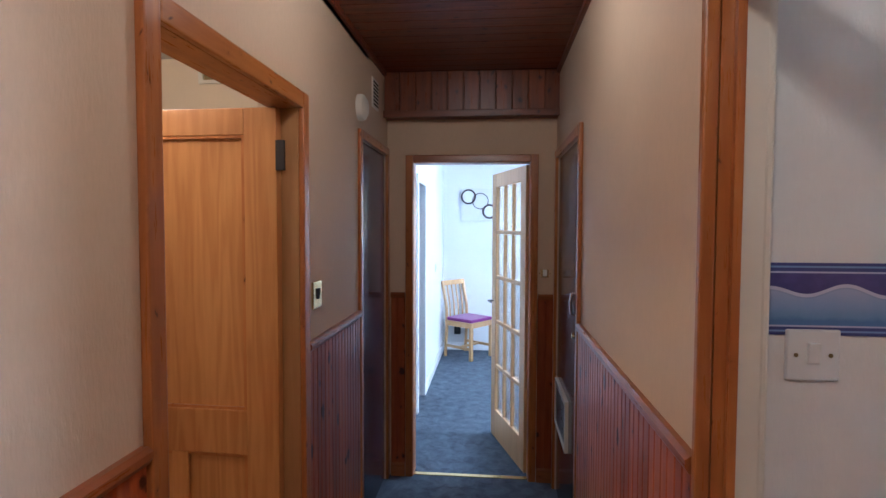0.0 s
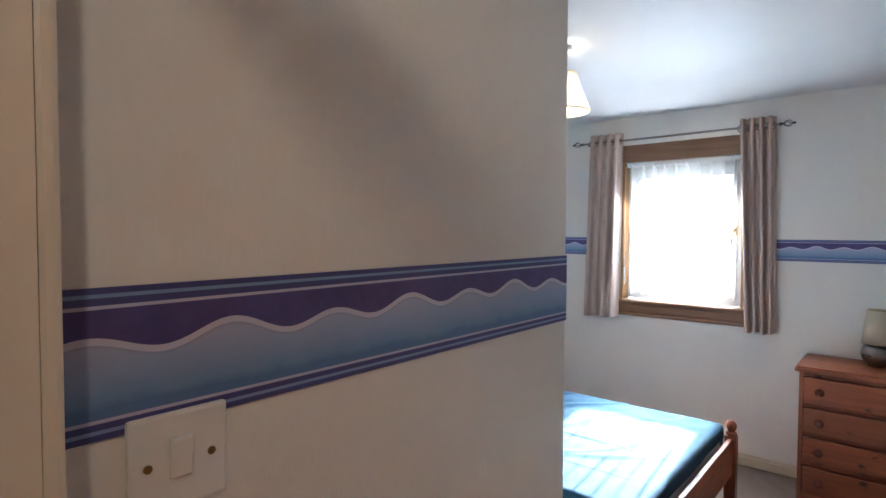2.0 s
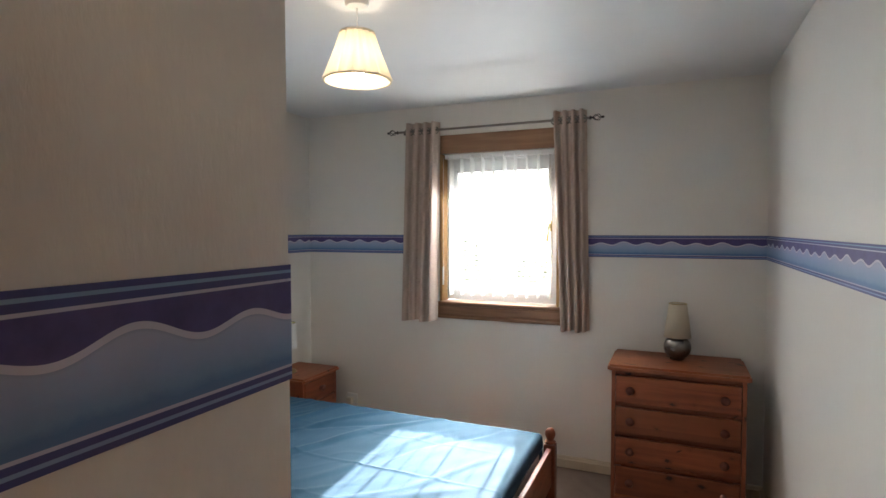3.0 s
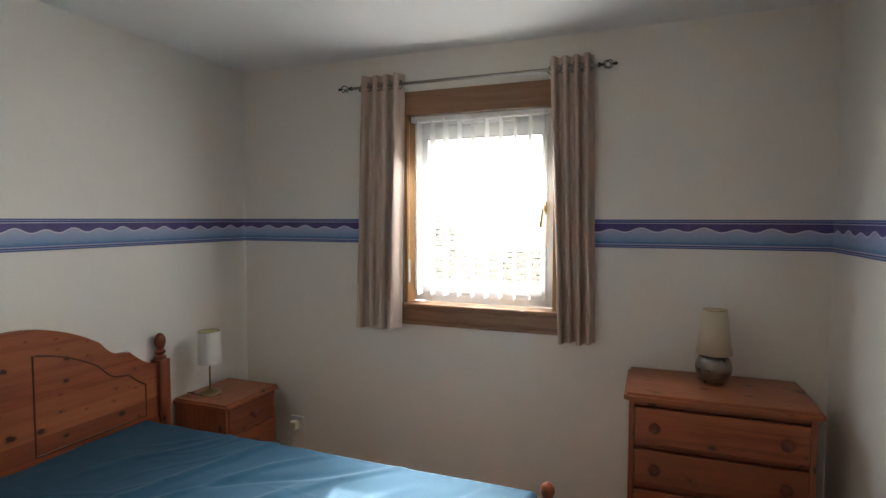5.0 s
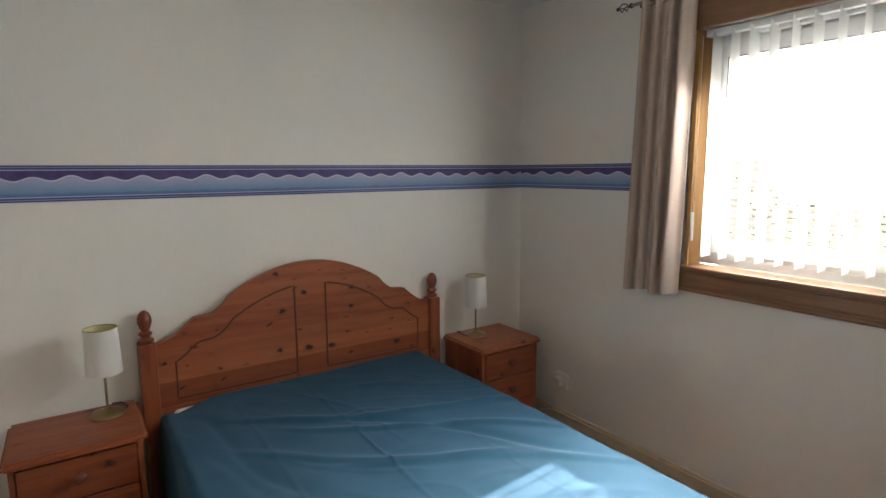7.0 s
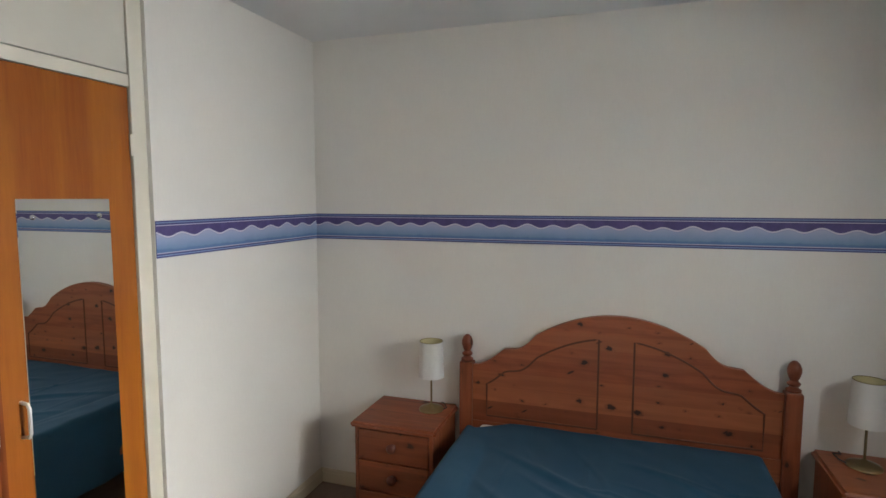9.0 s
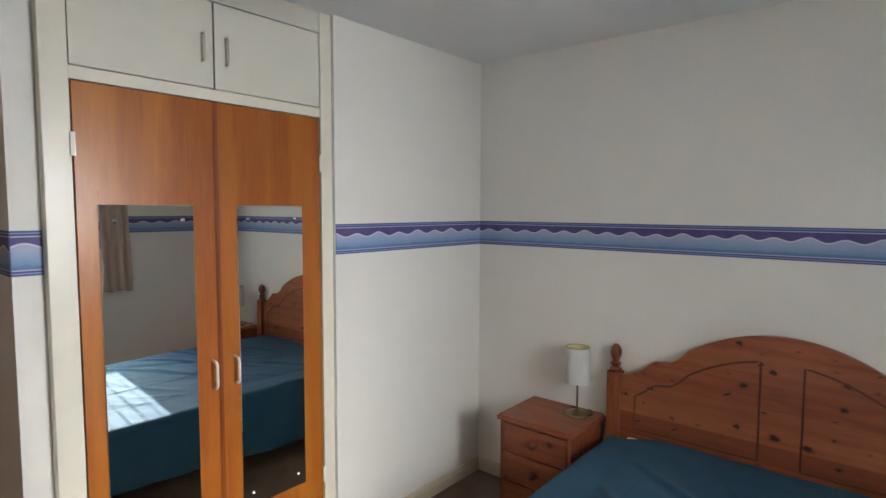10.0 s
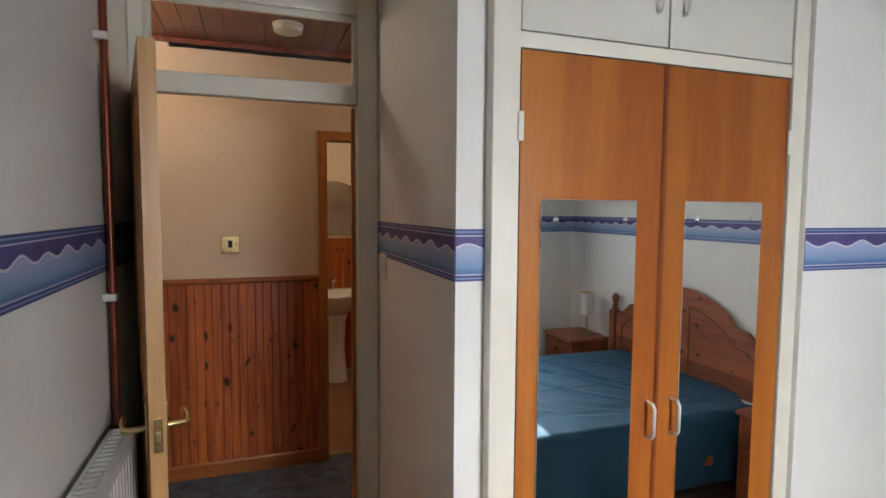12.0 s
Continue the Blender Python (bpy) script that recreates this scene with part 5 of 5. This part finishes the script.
# bathroom door
bd = thing("door_2", pose(0, 0, 0), "stained pine frame of the bathroom door", "door", "", "structure")
surround(bd, HX0, "x", 1.351, 2.151, 1.99, 0.055, 0.02, M_TRIM_Z, M_TRIM_Y)
part("lining", box(HX0 - 0.1, HX0, 1.336, 1.353, 0, 1.99), M_TRIM_Z, bd)
part("lining", box(HX0 - 0.1, HX0, 2.149, 2.166, 0, 1.99), M_EDGEPINE, bd, "pale pine lining")
part("lining", box(HX0 - 0.1, HX0, 1.353, 2.149, 1.99, 2.005), M_TRIM_Y, bd)
part("threshold", box(HX0 - 0.075, HX0 - 0.04, 1.353, 2.149, -0.002, 0.006, 0.002), M_BRASS, bd, "brass threshold strip")
bl = thing("door_leaf", pose(HX0 - 0.058, 2.124, 0, 0, 0, 178.0), "pine panelled bathroom door standing open", "door")
part("panel", box(0.03, 0.70, -0.007, 0.007, 0.1, 1.93), M_DOORPINE, bl)
# Darker strips added round the panels, standing in for shade at the recess edge.
for z0, z1 in ((0.955, 1.895), (0.22, 0.80)):
    for s in (-1, 1):
        q = (0.0075, 0.017) if s > 0 else (-0.017, -0.0075)
        part("bead", boxes((0.1155, 0.1255, *q, z0, z1), (0.6045, 0.6145, *q, z0, z1), (0.1255, 0.6045, *q, z0 + 0.0005, z0 + 0.0105), (0.1255, 0.6045, *q, z1 - 0.0105, z1 - 0.0005)), M_TRIM_Z, bl)
for x0, x1, z0, z1 in ((0.0, 0.115, 0.006, 1.985), (0.615, 0.75, 0.006, 1.985)):
    part("stile", box(x0, x1, -0.02, 0.02, z0, z1, 0.003), M_DOORPINE, bl)
for z0, z1 in ((1.895, 1.985), (0.80, 0.955), (0.006, 0.22)):
    part("rail", box(0.115, 0.615, -0.02, 0.02, z0, z1, 0.003), M_DOORPINE, bl)
part("muntin", box(0.335, 0.395, -0.019, 0.019, 0.22, 0.80, 0.003), M_DOORPINE, bl)
for z in (1.775, 0.25):
    part("hinge", box(-0.028, 0.002, 0.012, 0.024, z, z + 0.1, 0.001), M_IRON, bl, "dark brass hinge")
part("lever", tube(bmesh.new(), ((0.68, 0.02, 1.0), (0.68, 0.07, 1.0), (0.60, 0.075, 1.0)), 0.008, 8), M_BRASS, bl, "brass lever handle")

# bathroom contents
basin = thing("pedestal_basin", pose(-1.80, 1.63, 0), "white ceramic pedestal washbasin", "washbasin")
part("pedestal", turned(((0.105, 0), (0.095, 0.05), (0.075, 0.3), (0.085, 0.55), (0.12, 0.68)), 28), M_CERAMIC, basin, "", True)
part("bowl", turned(((0.10, 0.62), (0.16, 0.66), (0.23, 0.76), (0.245, 0.80), (0.225, 0.80), (0.19, 0.76), (0.10, 0.70), (0.0, 0.69)), 36), M_CERAMIC, basin, "", True)
part("ledge", box(-0.25, -0.15, -0.25, 0.25, 0.72, 0.82, 0.012), M_CERAMIC, basin)
part("tap", tube(bmesh.new(), ((-0.19, 0, 0.82), (-0.19, 0, 0.90), (-0.17, 0, 0.93), (-0.11, 0, 0.93), (-0.09, 0, 0.91)), 0.013, 10), M_CHROME, basin, "chrome mixer tap", True)
part("splashback", box(-0.25, -0.243, -0.3, 0.3, 0.82, 0.98, 0.003), M_CERAMIC, basin)
bpan = thing("wall_panel", pose(-2.05, 1.63, 0), "dark stained timber panelling behind the basin", "panelling")
for i in range(10):
    part("board", box(0.0, 0.012, -0.5 + i * 0.1, -0.403 + i * 0.1, 0.03, 1.30, 0.003, 1), M_CLAD, bpan)
bm = bmesh.new()
prism(bm, [(1.63 - 0.26, 1.33), (1.63 + 0.26, 1.33)] + [(1.63 + 0.26 * math.cos(a), 1.68 + 0.16 * math.sin(a)) for a in [k * math.pi / 18 for k in range(19)]], "x", -2.05, -2.040)
tagged(finish("arched_mirror", bm, M_MIRROR), "arched frameless bathroom mirror", "mirror")
soap = thing("soap_dispenser", pose(-1.98, 1.53, 0.82), "small pale soap dispenser on the basin ledge", "soap dispenser")
part("bottle", turned(((0.025, 0), (0.025, 0.07), (0.018, 0.085), (0.008, 0.09), (0.008, 0.10)), 16), M_CERAMIC, soap, "", True)
part("pump", boxes((-0.004, 0.004, -0.004, 0.004, 0.10, 0.125), (-0.005, 0.03, -0.006, 0.006, 0.122, 0.13)), M_CHROME, soap)
bv = thing("extractor_vent", pose(-0.96, 3.1, 2.385) @ Matrix.Diagonal((0.8, 1.0, 0.6, 1.0)), "square louvred vent on the bathroom wall", "vent")
part("frame", boxes((-0.13, 0.13, -0.02, 0.0, -0.1, -0.07), (-0.13, 0.13, -0.02, 0.0, 0.07, 0.1), (-0.13, -0.10, -0.02, 0.0, -0.07, 0.07), (0.10, 0.13, -0.02, 0.0, -0.07, 0.07), (-0.012, 0.012, -0.02, 0, -0.07, 0.07)), M_CREAM, bv)
part("backing", box(-0.1, 0.1, -0.006, 0.0, -0.07, 0.07), M_ABRASS, bv)

# hall cupboards
def cupboard(name, face, s, y0, y1, top, label):
    c = thing(name, pose(0, 0, 0), label, "cupboard door")
    surround(c, face, "x", y0, y1, top, 0.045, s * 0.018, M_TRIM_Z, M_TRIM_Y)
    lo, hi = sorted((face - s * 0.03, face - s * 0.006))
    d = part("door", box(lo, hi, y0 + 0.002, y1 - 0.002, 0.01, top - 0.002, 0.002), M_DARKDOOR, c, "dark glossy varnished flush door")
    return c, d


cl, cld = cupboard("door_3", HX0, 1, 3.01, 3.65, 2.02, "dark glossy cupboard door in a pine surround")
cr, crd = cupboard("door_4", HX1, -1, 2.762, 3.62, 1.99, "dark glossy cupboard door with a low grille")
part("handle", tube(bmesh.new(), [(HX1 + 0.006, 2.80, 1.30), (HX1 - 0.03, 2.80, 1.29), (HX1 - 0.036, 2.80, 1.25), (HX1 - 0.03, 2.80, 1.20), (HX1 + 0.006, 2.80, 1.19)], 0.006, 8), M_CHROME, crd, "chrome pull handle", True)
part("knob", moved(turned(((0.008, 0), (0.008, 0.012), (0.016, 0.022), (0.013, 0.032), (0, 0.034)), 16), pose(HX1 + 0.006, 2.805, 1.10, 0, -90, 0)), M_BRASS, crd, "brass knob", True)
g = part("grille", boxes((HX1 - 0.012, HX1 + 0.008, 3.11, 3.57, 0.435, 0.46), (HX1 - 0.012, HX1 + 0.008, 3.11, 3.57, 0.675, 0.70), (HX1 - 0.012, HX1 + 0.008, 3.11, 3.135, 0.46, 0.675), (HX1 - 0.012, HX1 + 0.008, 3.545, 3.57, 0.46, 0.675)), M_CREAM, crd, "framed ventilation grille")
for k in range(10):
    part("slat", box(HX1 - 0.008, HX1 + 0.006, 3.135, 3.545, 0.465 + k * 0.021, 0.475 + k * 0.021), M_STEEL, g)

# hall fittings
vent = thing("wall_vent", pose(HX0, 3.35, 2.316, 0, 0, 90), "small louvred wall vent near the ceiling", "vent")
part("plate", box(-0.075, 0.075, -0.008, 0, -0.08, 0.08, 0.003), M_CREAM, vent)
# Near-black bars on the plate draw the dark of the louvre openings.
for k in range(7):
    part("slot", box(-0.06, 0.06, -0.0095, -0.007, -0.066 + k * 0.02, -0.056 + k * 0.02), M_DARK, vent)
bell = thing("door_chime", pose(HX0, 2.99, 2.168, 0, 90, 0), "round cream chime dome on the wall", "chime")
part("dome", turned(((0.064, 0), (0.066, 0.012), (0.060, 0.03), (0.04, 0.043), (0.0, 0.048)), 30), M_CREAM, bell, "", True)
alarm = thing("smoke_alarm", pose(0.25, 1.106, HCEIL - 0.012), "round white smoke alarm on the boarded ceiling", "smoke alarm")
part("base", turned(((0.076, 0), (0.077, -0.010), (0.073, -0.014), (0.0, -0.014)), 36), M_PLASTIC, alarm, "", True)
part("cover", turned(((0.070, -0.014), (0.072, -0.020), (0.070, -0.036), (0.060, -0.042), (0, -0.043)), 36), M_PLASTIC, alarm, "", True)
hl = thing("ceiling_lamp", pose(0.40, 0.22, HCEIL - 0.012), "lit bare bulb in a ceiling batten holder", "lamp", "hall ceiling lamps")
part("rose", turned(((0.045, 0), (0.046, -0.012), (0.03, -0.024), (0, -0.026)), 24), M_PLASTIC, hl, "", True)
part("lampholder", rod((0, 0, -0.02), (0, 0, -0.045), 0.016, 14), M_PLASTIC, hl)
part("bulb", turned(((0.0, -0.125), (0.020, -0.118), (0.027, -0.10), (0.024, -0.075), (0.013, -0.05), (0.012, -0.045)), 20), M_BULB, hl, "glowing bulb", True).visible_shadow = False
copy_thing(hl, pose(0.35, 1.95, HCEIL - 0.012))
structure("trim_threshold", box(-0.026, 0.692, HEND + 0.01, HEND + 0.045, 0.0, 0.007, 0.002), M_BRASS, "brass threshold strip between carpets", "threshold")

# ---- glazed door and dining room ----
gd = thing("door_5", pose(0, 0, 0), "stained pine frame of the glazed door", "door", "", "structure")
surround(gd, HEND, "y", -0.028, 0.694, 1.978, 0.047, -0.018, M_TRIM_Z, M_TRIM_X)
part("lining", box(-0.04, -0.026, HEND, HEND + 0.11, 0, 1.977), M_TRIM_Z, gd)
part("lining", box(0.692, 0.706, HEND, HEND + 0.11, 0, 1.977), M_TRIM_Z, gd)
part("lining", box(-0.026, 0.692, HEND, HEND + 0.11, 1.977, 1.992), M_TRIM_X, gd)
gdir = math.degrees(math.atan2(0.684, -0.213))
gdl = thing("door_leaf", pose(0.690, HEND + 0.095, 0, 0, 0, gdir), "fifteen-pane glazed pine door standing open", "door")
W = 0.71
for x0, x1 in ((0.0, 0.095), (W - 0.095, W)):
    part("stile", box(x0, x1, -0.019, 0.019, 0.006, 1.972, 0.003), M_PALEWOOD, gdl)
for z0, z1 in ((0.006, 0.215), (1.875, 1.972)):
    part("rail", box(0.095, W - 0.095, -0.019, 0.019, z0, z1, 0.003), M_PALEWOOD, gdl)
cw, ch = (W - 0.19) / 3, (1.875 - 0.215) / 5
for k in (1, 2):
    part("glazing_bar", box(0.095 + k * cw - 0.012, 0.095 + k * cw + 0.012, -0.015, 0.015, 0.215, 1.875, 0.003), M_PALEWOOD, gdl)
for k in (1, 2, 3, 4):
    part("glazing_bar", box(0.095, W - 0.095, -0.0155, 0.0155, 0.215 + k * ch - 0.012, 0.215 + k * ch + 0.012, 0.003), M_PALEWOOD, gdl)
for i in range(3):
    for k in range(5):
        p = part("pane", box(0.095 + i * cw, 0.095 + (i + 1) * cw, -0.002, 0.002, 0.215 + k * ch, 0.215 + (k + 1) * ch), M_OBSCURE, gdl)
        p.visible_shadow = False
for s in (1, -1):
    part("lever", tube(bmesh.new(), ((W - 0.045, s * 0.019, 1.03), (W - 0.045, s * 0.06, 1.03), (W - 0.13, s * 0.065, 1.03)), 0.007, 8), M_IRON, gdl, "dark lever handle", True)

chair = thing("dining_chair", pose(0.18, 6.94, 0, 0, 0, 53), "pale beech dining chair with a purple seat", "chair")
part("seat", box(-0.20, 0.20, -0.20, 0.20, 0.445, 0.485, 0.014), M_PURPLE, chair, "purple upholstered seat")
part("seat_frame", boxes((-0.205, 0.205, -0.205, -0.180, 0.385, 0.445), (-0.205, 0.205, 0.180, 0.205, 0.385, 0.445), (-0.205, -0.180, -0.18, 0.18, 0.385, 0.445), (0.180, 0.205, -0.18, 0.18, 0.385, 0.445)), M_PALEWOOD, chair)
for x in (-0.188, 0.188):
    part("leg", box(x - 0.019, x + 0.019, -0.207, -0.169, 0, 0.44, 0.004), M_PALEWOOD, chair)
    part("back_leg", tube(bmesh.new(), ((x, 0.215, 0.0), (x, 0.19, 0.42), (x, 0.20, 0.6), (x, 0.265, 0.90)), 0.019, 8), M_PALEWOOD, chair)
    part("stretcher", box(x - 0.009, x + 0.009, -0.17, 0.19, 0.12, 0.15), M_PALEWOOD, chair)
part("stretcher", box(-0.18, 0.18, -0.012, 0.012, 0.122, 0.148), M_PALEWOOD, chair)
part("top_rail", moved(box(-0.205, 0.205, -0.012, 0.012, -0.03, 0.03, 0.008), pose(0, 0.26, 0.885, -12, 0, 0)), M_PALEWOOD, chair)
for k in range(4):
    x = -0.115 + k * 0.077
    part("back_slat", tube(bmesh.new(), ((x, 0.20, 0.44), (x, 0.21, 0.62), (x, 0.258, 0.87)), 0.010, 6), M_PALEWOOD, chair)
pic = thing("wall_picture", pose(0.30, KY1, 1.855), "pale canvas print of dark linked rings", "picture")
part("canvas", box(-0.24, 0.30, -0.03, 0.0, -0.21, 0.2, 0.003), M_CANVAS, pic)
for x, z, r, w in ((-0.15, 0.095, 0.085, 0.010), (0.0, 0.04, 0.098, 0.005), (0.115, -0.09, 0.080, 0.012)):
    part("ring", tube(bmesh.new(), [(x + r * math.cos(a), -0.031, z + r * math.sin(a)) for a in [k * math.pi / 20 for k in range(41)]], w, 6), M_RING, pic, "printed dark ring")
s3 = thing("wall_socket", pose(0.02, KY1, 0.26), "black plug in a low wall socket", "socket")
part("plate", box(-0.05, 0.05, -0.01, 0, -0.045, 0.045, 0.003), M_PLASTIC, s3)
part("adaptor", box(-0.04, 0.04, -0.07, -0.01, -0.05, 0.05, 0.006), M_CABLE, s3, "black adaptor")
wall_switch("light_switch", pose(KX0, 6.35, 1.12, 0, 0, 90), "white light switch on the dining room wall", M_PLASTIC, M_PLASTIC)
kd = thing("door_6", pose(0, 0, 0), "white-framed doorway to a dark passage", "door", "", "structure")
surround(kd, KX0, "x", KD0, KD1, 1.95, 0.07, 0.016, M_UPVC, M_UPVC)
kw = thing("window_2", pose(0, 0, 0), "white-framed dining room window", "window", "", "structure")
part("frame", boxes((2.52, 2.58, KW0, KW1, 0.9, 0.96), (2.52, 2.58, KW0, KW1, 2.04, 2.1), (2.52, 2.58, KW0, KW0 + 0.06, 0.96, 2.04), (2.52, 2.58, KW1 - 0.06, KW1, 0.96, 2.04)), M_UPVC, kw)
p = part("pane", box(2.545, 2.55, KW0 + 0.06, KW1 - 0.06, 0.96, 2.04), M_GLASS, kw)
p.visible_shadow = False
# Unseen cloth added over the window to diffuse the direct sun.
kb = thing("roller_blind", pose(2.495, 0, 0), "unseen added cloth that softens the sun at the window", "blind")
part("fabric", box(0.0, 0.0015, KW0 + 0.005, KW1 - 0.005, 0.905, 2.08), M_BLIND, kb)
part("roller", rod((0.0, KW0 + 0.005, 2.085), (0.0, KW1 - 0.005, 2.085), 0.018, 14), M_UPVC, kb, "", True)
kn = thing("window_3", pose(0, 0, 0), "white-framed window in the far dining room wall", "window", "", "structure")
part("frame", boxes((0.80, 1.95, KY1 + 0.02, KY1 + 0.08, 1.15, 1.21), (0.80, 1.95, KY1 + 0.02, KY1 + 0.08, 2.04, 2.1), (0.80, 0.86, KY1 + 0.02, KY1 + 0.08, 1.21, 2.04), (1.89, 1.95, KY1 + 0.02, KY1 + 0.08, 1.21, 2.04)), M_UPVC, kn)
p = part("pane", box(0.86, 1.89, KY1 + 0.045, KY1 + 0.05, 1.21, 2.04), M_GLASS, kn)
p.visible_shadow = False

# ---- outside ----
structure("ground", box(-60, 120, -90, 90, -0.35, -0.12), M_GRAVEL, "pale paving and ground outside", "ground")
fence = thing("garden_fence", pose(9.2, 0, -0.12), "horizontal slatted timber garden fence", "fence")
fs = box(-0.01, 0.01, -1.5, 1.5, 0, 0.052)
fm = bpy.data.meshes.new("slat")
fs.to_mesh(fm)
fs.free()
fm.materials.append(M_FENCE)
for k in range(-2, 4):
    part("post", box(0.01, 0.09, k * 3.0 + 1.46, k * 3.0 + 1.54, 0, 1.72), M_FENCE, fence)
    for j in range(23):
        piece("slat", fm, fence, pose(0, k * 3.0, 0.05 + j * 0.073))


def shrub(x, y, hgt, wide, seed):
    """A loose bush: stems and many small leaf blades."""
    r = random.Random(seed)
    t = thing("shrub", pose(x, y, -0.12), "leafy green garden shrub behind the fence", "shrub", "garden shrubs")
    st = bmesh.new()
    for k in range(7):
        a = r.uniform(0, 6.28)
        tube(st, [(0, 0, 0), (0.15 * wide * math.cos(a), 0.15 * wide * math.sin(a), hgt * 0.4), (0.35 * wide * math.cos(a), 0.35 * wide * math.sin(a), hgt * r.uniform(0.7, 0.95))], 0.015, 5)
    part("stems", st, M_FENCE, t)
    verts, faces = [], []
    for k in range(1500):
        a, q, z = r.uniform(0, 6.28), r.random() ** 0.5, r.random()
        rad_ = wide * 0.5 * q * (0.55 + 0.6 * math.sin(math.pi * min(1, z + 0.15))) * (1 + 0.2 * math.sin(3 * a + seed))
        c = Vector((rad_ * math.cos(a), rad_ * math.sin(a), hgt * (0.12 + 0.9 * z)))
        d = Vector((r.uniform(-1, 1), r.uniform(-1, 1), r.uniform(-0.4, 1))).normalized()
        sd = d.orthogonal().normalized()
        L, w = r.uniform(0.04, 0.09), r.uniform(0.012, 0.03)
        b0 = len(verts)
        verts += [tuple(c), tuple(c + d * L * 0.5 + sd * w), tuple(c + d * L), tuple(c + d * L * 0.5 - sd * w)]
        faces.append((b0, b0 + 1, b0 + 2, b0 + 3))
    me = bpy.data.meshes.new("leaves")
    me.from_pydata(verts, [], faces)
    me.materials.append(M_LEAF)
    lv = new("leaves", me)
    lv.parent = t
    tagged(lv, kind="stuff")


for i, (x, y, hgt, wide) in enumerate(((9.8, 3.0, 1.7, 1.1), (9.9, 4.2, 1.5, 1.2), (10.0, 5.4, 1.8, 1.2), (9.8, 1.6, 1.4, 1.0))):
    shrub(x, y, hgt, wide, i + 2)
